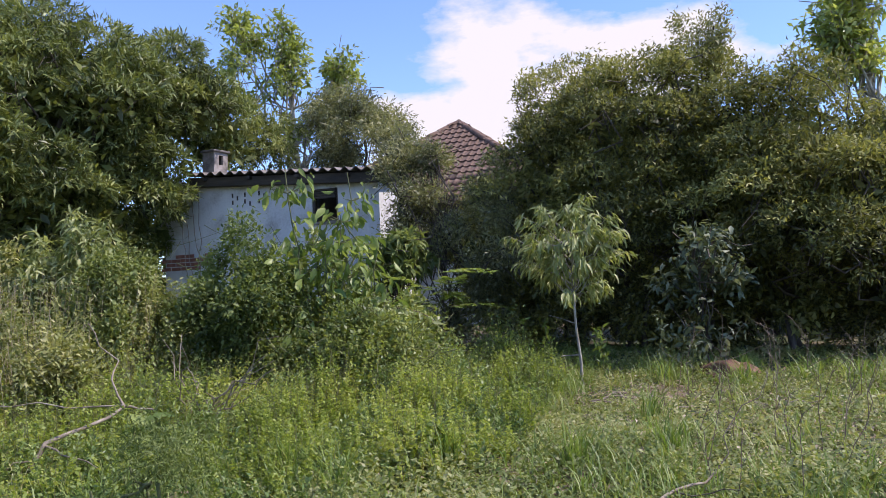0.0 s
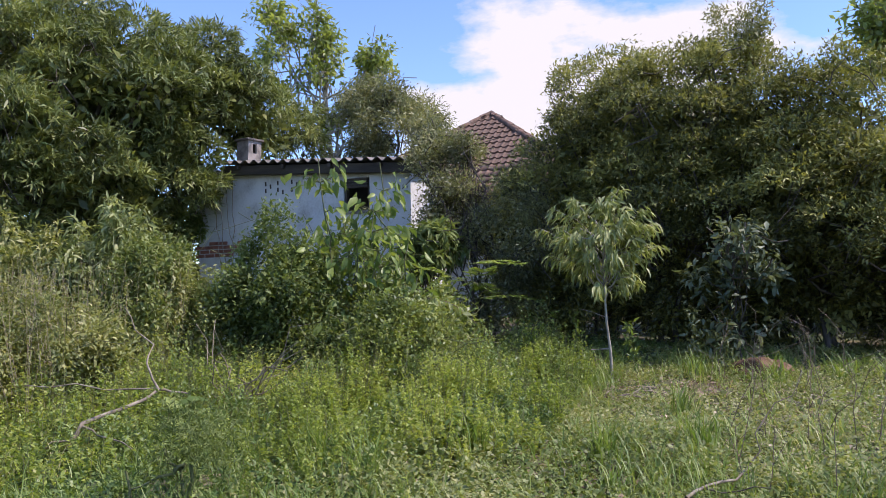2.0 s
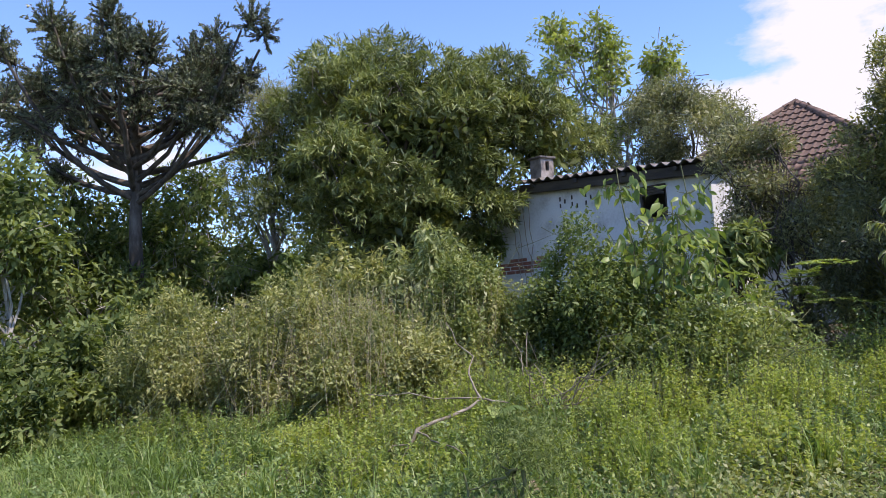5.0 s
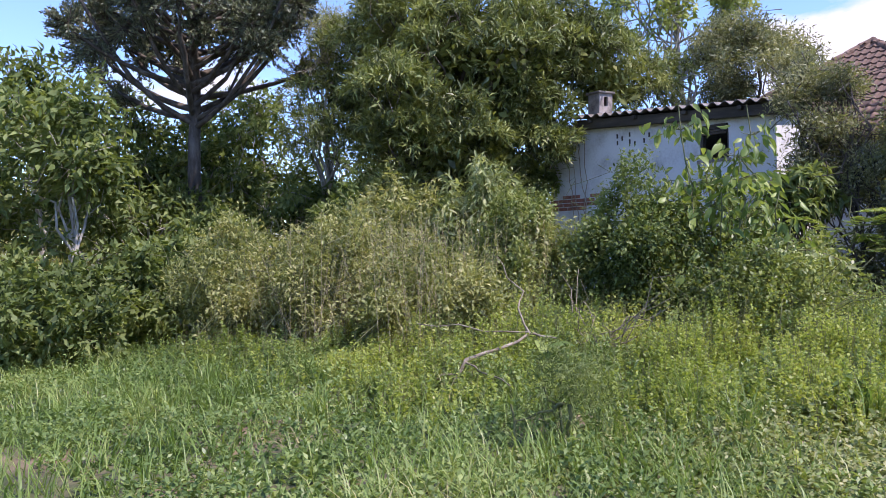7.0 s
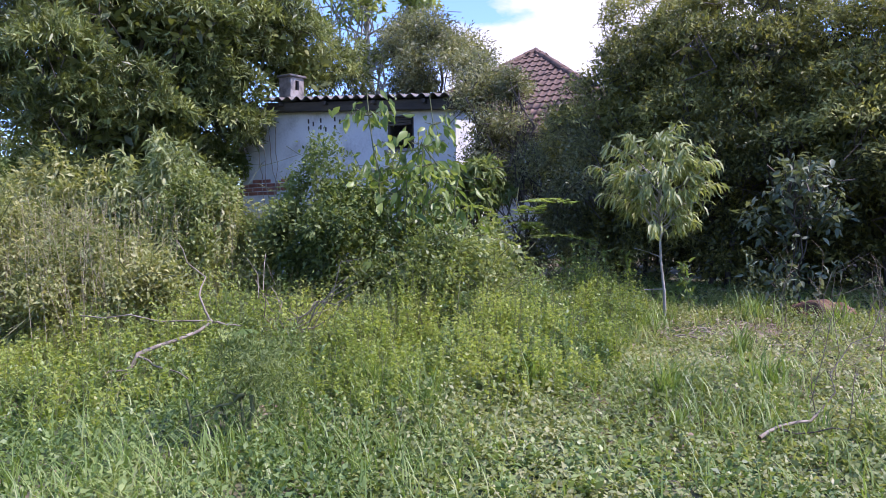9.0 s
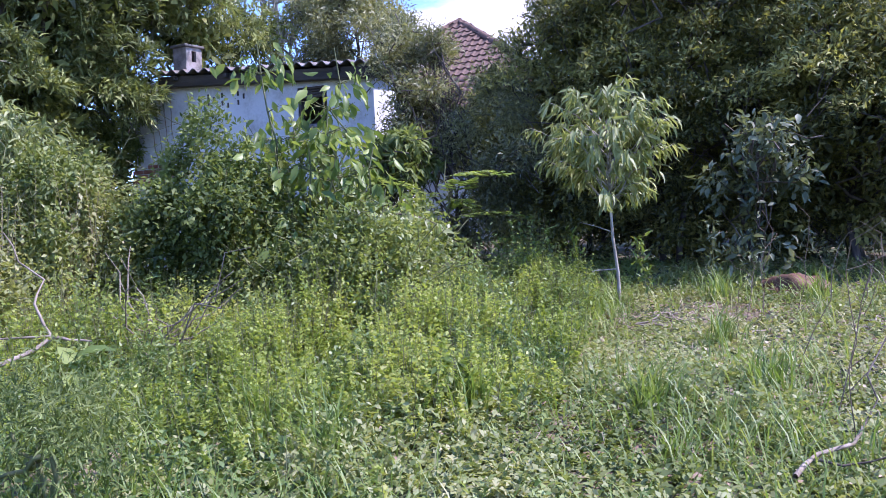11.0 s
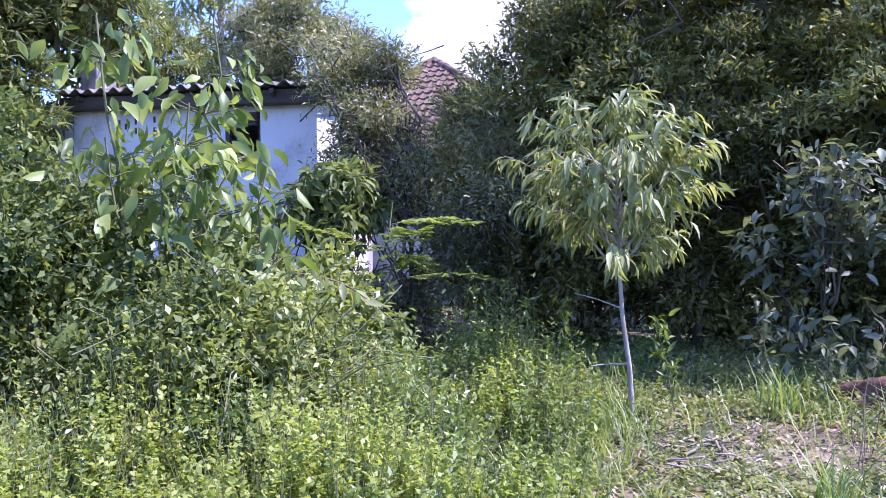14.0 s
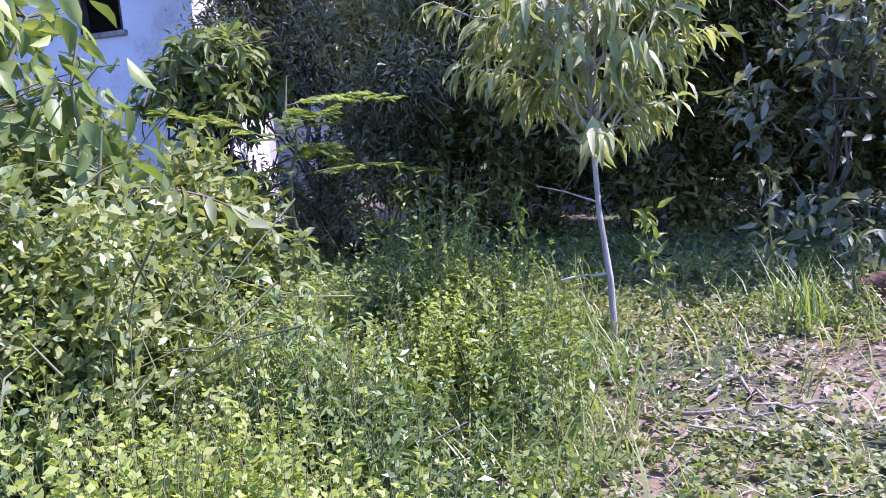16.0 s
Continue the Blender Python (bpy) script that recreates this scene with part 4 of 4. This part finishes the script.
def bare(x, y):
    """1 where the ground is littered and nearly bare."""
    return np.clip(1.6 * bump(x, y, -1.25, 8.65, 0.85, 0.5) + 0.5 * bump(x, y, 0.4, 7.3, 1.6, 1.4) + 0.9 * bump(x, y, -2.3, 7.6, 0.35, 0.2), 0, 1)


def clumps(x, y, f, seed):
    """0 to 1 in soft patches."""
    return np.clip(np.array([noise.noise(Vector((p * f, q * f, seed))) for p, q in zip(np.ravel(x), np.ravel(y))]) * 2.2 + 0.55, 0, 1)


def low_path(x, y):
    """1 along the line walked, where plants are short."""
    return (y < 5.0) * np.exp(-((x + 0.35 * y) / 1.0) ** 2)


tall = scatter(48000, -9.6, -0.8, 3.2, 9.4, lambda x, y: np.clip(0.75 * bump(x, y, -8.2, 4.4, 1.4, 0.7) + 1.1 * bump(x, y, -3.4, 7.0, 1.7, 1.5) + 0.8 * bump(x, y, -6.2, 5.3, 1.6, 1.0) + 0.9 * bump(x, y, -2.6, 8.9, 0.6, 0.6), 0, 1) * (1 - bare(x, y)) * (1 - low_path(x, y)) * (x < -2.2 + 0.12 * (9.0 - y)) * (0.3 + 0.7 * clumps(x, y, 2.6, 5.0)))
hh = (0.36 + 0.1 * bump(tall[:, 0], tall[:, 1], -3.5, 6.7, 0.8, 0.8) + 0.34 * bump(tall[:, 0], tall[:, 1], -3.8, 7.4, 1.1, 1.0) + 0.45 * bump(tall[:, 0], tall[:, 1], -6.2, 6.0, 1.4, 0.9) + 0.4 * bump(tall[:, 0], tall[:, 1], -2.6, 8.9, 0.6, 0.6)) * rand(0.6, 1.25, len(tall))
hh *= 0.85 + 0.75 * np.array([noise.noise(Vector((x * 1.9, y * 1.9, 3.0))) for x, y in tall])
kind_b = clumps(tall[:, 0], tall[:, 1], 1.4, 21.0) < 0.3
close = tall[:, 0] > -4.6
for mask, lm, shape, size, wid, lab in ((~kind_b & close, L_WEED, KITE, 0.038, 0.66, "yellow-green knee-high weeds in the sun"), (~kind_b & ~close, L_WEED, KITE, 0.05, 0.54, "yellow-green knee-high weeds in the sun"), (kind_b, L_LOW, KITE, 0.06, 0.34, "darker green narrow-leaved weeds among the yellow ones")):
    me, st = stems_plants(tall[mask], hh[mask], 44 if size == 0.038 else 24, size, wid, shape, lm, "tall_weeds", lean=0.17, up=0.55)
    stuff("tall_weeds", me, lab, "weeds")
st = stems_plants(tall, hh, 1, 0.02, 0.5, KITE, L_WEED, "weed_tip", lean=0.17, stem_mat=M_TWIG)[1]
stuff("weed_stems", st, "thin stems of the knee-high weeds", "weeds")
stand = scatter(2600, -10.2, -6.2, 4.4, 7.6, lambda x, y: np.clip(bump(x, y, -8.3, 5.7, 1.7, 1.1) + 0.35 * bump(x, y, -6.6, 6.3, 0.9, 0.9), 0, 1) * (0.25 + 0.75 * clumps(x, y, 1.8, 44.0)))
me, st = stems_plants(stand, rand(0.9, 1.75, len(stand)), 20, 0.06, 0.3, KITE, L_DRY, "dry_stalk_stand", 0.16, 0.7, M_BLOSSOM, 0.3)
stuff("dry_stalk_stand", me, "small withering leaves on a stand of tall dry stalks", "weeds")
stuff("dry_stalk_stems", st, "stand of tall thin straw-coloured stalks", "weeds")
low = scatter(50000, -11, 4, 1.2, 12.6, lambda x, y: ((y > 3) | (x < -1.5)) * (1 - 0.85 * bare(x, y)) * (1 - 0.1 * ((y > 9.7) & (x > -2.6))) * np.maximum(y < 5.8, 0.45 + 0.55 * clumps(x, y, 3.1, 9.0)) * (0.75 + 0.25 * np.sin(2.1 * x) * np.sin(1.7 * y + 1)))
lh = rand(0.08, 0.32, len(low)) * (1 - 0.35 * ((low[:, 0] > -2.3) & (low[:, 1] > 5.6))) * (0.75 + 0.5 * np.sin(2.3 * low[:, 0] + 1) * np.sin(2.9 * low[:, 1])) * (0.8 + 0.9 * np.array([noise.noise(Vector((x * 2.2, y * 2.2, 0.0))) for x, y in low])) * (1 - 0.4 * low_path(low[:, 0], low[:, 1]))
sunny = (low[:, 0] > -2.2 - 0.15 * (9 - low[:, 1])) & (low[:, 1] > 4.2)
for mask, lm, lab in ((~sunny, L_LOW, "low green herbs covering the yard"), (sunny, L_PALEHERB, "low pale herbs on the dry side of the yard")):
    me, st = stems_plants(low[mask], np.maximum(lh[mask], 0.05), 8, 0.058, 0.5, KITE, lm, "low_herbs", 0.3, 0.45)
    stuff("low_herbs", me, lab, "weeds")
mat_xy = scatter(34000, -3.6, 3.2, 3.0, 10.0, lambda x, y: (1 - 0.8 * bare(x, y)) * (0.35 + 0.65 * clumps(x, y, 2.4, 31.0)))
me, st = stems_plants(mat_xy, rand(0.03, 0.13, len(mat_xy)), 6, 0.042, 0.62, KITE, L_PALEHERB, "creeping_herbs", 0.6, 0.3)
stuff("creeping_herbs", me, "pale green creeping herbs close to the soil", "weeds")
gr = scatter(26000, -13, 5, 0.8, 11, lambda x, y: (0.3 + 0.6 * (np.sin(1.3 * x + 2) * np.cos(1.1 * y) > 0.3)) * (1 - 0.6 * ((x > -1.9) & (y > 5.4))))
foot = np.column_stack([gr, ground_z(gr[:, 0], gr[:, 1]) - 0.02])
nb = 4
P = np.repeat(foot, nb, 0) + np.column_stack([rng.normal(0, 0.03, (len(foot) * nb, 2)), np.zeros(len(foot) * nb)])
a = rand(0, 6.28, len(P))
D = np.column_stack([0.4 * np.cos(a), 0.4 * np.sin(a), rand(0.5, 1.2, len(P))])
N = np.column_stack([-np.cos(a), -np.sin(a), np.full(len(P), 0.3)])
stuff("grass", leaf_mesh("grass", BLADE, P, D, N, rand(0.12, 0.4, len(P)) * (1 - 0.4 * low_path(P[:, 0], P[:, 1])), np.full(len(P), 0.009), L_GRASS), "long green grass blades among the weeds", "grass")
edge = scatter(16000, -22, 14, -14, 14, lambda x, y: 0.9 * ((y < 3.2) | (x > 3.4) | (x < -10)))
P = np.column_stack([edge, ground_z(edge[:, 0], edge[:, 1]) - 0.02])
P = np.repeat(P, 3, 0) + np.column_stack([rng.normal(0, 0.08, (len(P) * 3, 2)), np.zeros(len(P) * 3)])
a = rand(0, 6.28, len(P))
stuff("grass", leaf_mesh("grass", BLADE, P, np.column_stack([0.5 * np.cos(a), 0.5 * np.sin(a), rand(0.3, 1.0, len(P))]), np.column_stack([-np.cos(a), -np.sin(a), np.full(len(P), 0.5)]), rand(0.12, 0.32, len(P)), np.full(len(P), 0.022), L_GRASS), "short green grass round the overgrown yard", "grass")
lit = scatter(14000, -4, 4, 4.5, 10.5, lambda x, y: 0.12 + 0.88 * bare(x, y))
P = np.column_stack([lit, ground_z(lit[:, 0], lit[:, 1]) + rand(0.005, 0.05, len(lit))])
a = rand(0, 6.28, len(P))
stuff("leaf_litter", leaf_mesh("leaf_litter", FOLD, P, np.column_stack([np.cos(a), np.sin(a), rng.normal(0, 0.25, len(P))]), np.column_stack([rng.normal(0, 0.3, (len(P), 2)), np.ones(len(P))]), rand(0.025, 0.075, len(P)), rand(0.012, 0.034, len(P)), L_LITTER), "pale dry fallen leaves on the bare patch", "leaf litter")
dry = scatter(11000, -3, 4, 4.8, 10, lambda x, y: np.clip(0.6 * (x > -1.9) + bare(x, y), 0, 1))
P = np.column_stack([dry, ground_z(dry[:, 0], dry[:, 1]) + rand(0.0, 0.06, len(dry))])
a = rand(0, 6.28, len(P))
stuff("dry_grass", leaf_mesh("dry_grass", BLADE, P, np.column_stack([np.cos(a), np.sin(a), rand(-0.1, 0.6, len(P))]), np.column_stack([rng.normal(0, 0.3, (len(P), 2)), np.ones(len(P))]), rand(0.06, 0.18, len(P)), np.full(len(P), 0.0038), M_BLOSSOM), "pale dry grass lying on the trodden ground", "grass")
far = scatter(6000, -30, 30, -2, 40, lambda x, y: 0.6 * ((y > 12) | (x < -10) | (x > 4)))
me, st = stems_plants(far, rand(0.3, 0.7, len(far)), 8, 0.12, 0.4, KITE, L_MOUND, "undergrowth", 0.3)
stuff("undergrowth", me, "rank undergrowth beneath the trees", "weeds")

# ---- dead wood, stalks, stones ----
def limb_thing(name, at, label, category, paths, mat, sides=7, group="", twig_mat=None):
    """A fallen branch: its main limb, and each side twig as a part."""
    ob = thing(name, at, label, category, group)
    for i, p in enumerate(paths):
        child("limb" if i == 0 else "twig", tube_mesh("limb", [p], mat if i == 0 else (twig_mat or mat), sides), ob)
    return ob


bx, by, bz = -5.45, 4.55, gz(-5.45, 4.55) + 0.1
main = np.vstack([wobble((0, 0, 0.02), (0.05, 0.1, 0.22), 0.021, 0.019, 4, 0.03), wobble((0.12, 0.25, 0.27), (0.25, 0.75, 0.42), 0.017, 0.014, 4, 0.03)])
limb_thing("dead_branch", (bx, by, bz), "forked dead grey branch lying in the weeds", "branch",
           [main, wobble((0.25, 0.75, 0.42), (0.5, 0.85, 0.38), 0.015, 0.006, 5, 0.04), wobble((0.25, 0.75, 0.42), (-0.25, 0.85, 1.15), 0.012, 0.004, 8, 0.05),
            wobble((0.25, 0.75, 0.43), (-0.75, 0.2, 0.5), 0.009, 0.004, 6, 0.03), wobble((0.02, 0.02, 0.1), (-0.4, -0.3, 0.0), 0.01, 0.004, 5, 0.05), wobble((0.05, 0.1, 0.2), (0.8, -0.1, 0.1), 0.011, 0.004, 6, 0.04)], M_DEAD)
tw = []
for i in range(22):
    o = np.array((rand(-0.2, 0.2), rand(-0.1, 0.1), rand(0.0, 0.25)))
    a = rand(0, 6.28)
    tw.append(wobble(o, o + np.array((np.cos(a) * 0.75, np.sin(a) * 0.4, rand(0.1, 0.75))) * rand(0.5, 1.2), 0.009, 0.003, 6, 0.07))
limb_thing("brushwood_heap", (-4.85, 5.9, gz(-4.85, 5.9) + 0.06), "heap of bare grey brushwood against the bramble", "branch", tw, M_DEAD, 5)
tw = []
for i in range(26):
    o = np.array((rand(-0.15, 0.15), rand(-0.1, 0.1), rand(0.0, 0.1)))
    a = rand(0, 6.28)
    tw.append(wobble(o, o + np.array((np.cos(a) * 0.35, np.sin(a) * 0.3, rand(0.0, 0.16))) * rand(0.5, 1.2), 0.005, 0.002, 5, 0.07))
limb_thing("brushwood_heap", (-2.95, 7.55, gz(-2.95, 7.55) + 0.04), "small heap of dry stalks among the weeds", "branch", tw, M_DEAD, 5)
limb_thing("fallen_stick", (-0.64, 4.64, gz(-0.64, 4.64) + 0.08), "pale dead stick with a thin upright twig", "branch",
           [wobble((0, 0, 0), (0.3, 0.5, 0.07), 0.012, 0.007, 6, 0.04), wobble((0.3, 0.5, 0.07), (0.66, 1.4, 0.6), 0.005, 0.002, 7, 0.03), wobble((0.1, 0.16, 0.02), (0.45, 0.2, 0.04), 0.006, 0.003, 5, 0.04)], M_DEAD, twig_mat=M_BARK)
for i in range(16):
    x, y = rand(-1.9, 0.4), rand(7.7, 9.0)
    a = rand(0, 6.28)
    limb_thing("fallen_stick", (x, y, gz(x, y) + 0.03), "short pale dead stick on the littered ground", "branch", [wobble((0, 0, 0), (np.cos(a) * 0.35, np.sin(a) * 0.35, rand(0, 0.05)), 0.011, 0.005, 5, 0.05)], M_DEAD, 5, "sticks on the bare patch")
for i in range(52):
    x, y = rand(-0.9, 2.2), rand(4.6, 8.8)
    h = rand(0.4, 0.85)
    tip = (rng.normal(0.08, 0.12), rng.normal(0, 0.1), h)
    ps = [wobble((0, 0, -0.03), tip, 0.0035, 0.002, 6, 0.03)]
    for k in range(3):
        q = ps[0][3 + k % 3][:3]
        ps.append(wobble(q, q + np.array((rng.normal(0, 0.1), rng.normal(0, 0.1), rand(0.08, 0.2))), 0.002, 0.0012, 4, 0.05))
    limb_thing("dry_stalk", (x, y, gz(x, y)), "thin brown dry weed stalk standing in the sparse grass", "stalk", ps, M_STALK, 4, "dry stalks in the grass")
for i, (x, y, h) in enumerate(((-1.7, 9.35, 0.62), (-1.15, 9.9, 0.7), (-0.75, 9.6, 0.4), (-2.75, 9.5, 0.75), (-3.2, 9.1, 0.65), (-2.5, 9.7, 0.7))):
    w = thing("weed_stalk", (x, y, gz(x, y)), "single upright green weed with narrow leaves", "weed", "upright weeds by the sapling")
    st = wobble((0, 0, -0.03), (rng.normal(0, 0.05), 0, h), 0.007, 0.003, 7, 0.02)
    child("stem", tube_mesh("stem", [st], M_TWIG, 6), w)
    q = np.repeat(st[2:, :3], 1, 0)
    child("foliage", leaf_mesh("foliage", LANCE, *leaf_cloud(q, np.tile((0, 0, 0.6), (len(q), 1)), 12, 0.03, 0.1, 0.24, 0.5, -0.1, 0.6, 0.5), L_GREY if i in (1, 2) else L_BROAD), w)
for x, y, s in ((-4.9, 5.2, 0.24), (-2.35, 5.4, 0.16), (-3.3, 6.1, 0.15)):
    w = thing("seedling", (x, y, gz(x, y)), "broad-leaved green seedling among the weeds", "weed", "seedlings")
    st = wobble((0, 0, -0.03), (0.03, 0, 0.3), 0.008, 0.004, 5, 0.02)
    child("stem", tube_mesh("stem", [st], M_TWIG, 6), w)
    q = st[2:, :3]
    child("foliage", leaf_mesh("foliage", BROAD, *leaf_cloud(q, np.zeros((len(q), 3)), 4, 0.02, s, 0.5, 0.0, 0.25, 0.7, 0.8), L_BROAD), w)


def lump(name, x, y, r, rz, label, category, mat):
    bm = bmesh.new()
    bmesh.ops.create_icosphere(bm, subdivisions=4, radius=1)
    for v in bm.verts:
        k = 1 + 0.35 * noise.noise(v.co * 1.6 + Vector((x, y, 0))) + 0.12 * noise.noise(v.co * 5)
        v.co = Vector((v.co.x * r * k, v.co.y * r * 0.7 * k, v.co.z * rz * k))
    me = bpy.data.meshes.new(name)
    bm.to_mesh(me)
    bm.free()
    me.polygons.foreach_set("use_smooth", np.ones(len(me.polygons), bool))
    me.materials.append(mat)
    ob = new(name, me)
    ob.location = (x, y, gz(x, y) + rz * 0.15)
    return tagged(ob, label, category)


lump("earth_mound", -0.35, 9.85, 0.34, 0.17, "small mound of bare reddish earth at the thicket's edge", "mound", M_ROCK)
for i in range(10):
    x, y = rand(-1.6, 0.8), rand(6.6, 8.6)
    lump("stone", x, y, rand(0.03, 0.07), rand(0.02, 0.04), "small pale stone on the littered ground", "stone", M_DEAD)

# vines hanging on the outbuilding's wall
for xa, za, xb, zb in ((-10.5, 4.15, -10.5, 1.9), (-10.85, 3.5, -10.55, 1.9), (-10.7, 3.9, -10.45, 1.9), (-11.0, 3.7, -10.7, 2.0)):
    v = thing("hanging_vine", (xb, 12.95, zb), "thin pale vine hanging down the stained wall", "vine", "vines on the outbuilding")
    child("stem", tube_mesh("stem", [wobble((0, 0, -1.4), (xa - xb, 0.02, za - zb), 0.012, 0.008, 12, 0.015)], M_DEAD, 5), v)

# arching sprays of the tall plant's neighbour, with drooping and withering leaves
for x, y, z, dx, dy, dz in ((-4.0, 8.2, 1.15, 0.62, 0.3, -0.12), (-3.9, 7.9, 1.3, 0.5, 0.2, -0.1), (-4.3, 7.6, 1.25, 0.45, -0.25, 0.0)):
    w = thing("arching_spray", (x, y, gz(x, y)), "arching green shoot with drooping oval leaves", "branch", "arching shoots by the bramble")
    st = np.vstack([wobble((0, 0, -0.05), (0.05, 0.02, z - gz(x, y)), 0.011, 0.008, 6, 0.02), wobble((0.1, 0.05, z - gz(x, y) + 0.06), (dx, dy, z - gz(x, y) + dz), 0.007, 0.004, 6, 0.02, 0.1)])
    child("stem", tube_mesh("stem", [st], M_STALK, 6), w)
    q = st[7:, :3]
    child("foliage", leaf_mesh("foliage", BROAD, *leaf_cloud(q, np.tile((0.5, 0.2, 0.0), (len(q), 1)), 4, 0.02, 0.13, 0.42, 0.6, 0.9, 0.5, 0.5), L_SAP), w)

# grass tufts
TUFTS = ((-2.2, 5.3), (-1.3, 5.6), (-2.7, 4.6), (-3.3, 4.9), (-0.7, 6.2), (-0.2, 9.2), (0.5, 9.4), (0.95, 9.2), (1.3, 9.0), (-1.05, 9.3), (-1.0, 7.4), (-6.6, 3.8), (-5.6, 3.2), (-7.6, 3.2))
for x, y in TUFTS:
    k = 70
    a = rand(0, 6.28, k)
    P = np.column_stack([rng.normal(0, 0.06, (k, 2)), np.full(k, -0.02)])
    g = rand(0.15, 0.7, k)
    D = np.column_stack([g * np.cos(a), g * np.sin(a), np.ones(k)])
    N = np.column_stack([-np.cos(a), -np.sin(a), g])
    o = new("grass_tuft", leaf_mesh("grass_tuft", BLADE, P, D, N, rand(0.25, 0.5, k), np.full(k, 0.011), L_GRASS))
    o.location = (x, y, gz(x, y))
    tagged(o, "tuft of long bright green grass in the weeds", "grass tuft", "grass tufts")

# thick growth closing the yard beyond the wood's edge to the west
fa = rand(-2.3, -0.75, 70)
fr = rand(24, 29, 70)
fl = np.column_stack([-4 + fr * np.sin(fa), 6 + fr * np.cos(fa), rand(-0.6, 2.6, 70), rand(1.2, 2.0, 70), rand(1.2, 2.0, 70), rand(1.0, 1.6, 70)])
P, O = crown_points(fl, 2600, 0.3, 0.15, -1.5)
stuff("far_woods", leaf_mesh("far_woods", KITE, *leaf_cloud(P, O, 7, 0.25, 0.4, 0.45), L_THICKET), "dark green undergrowth beyond the yard", "woods")
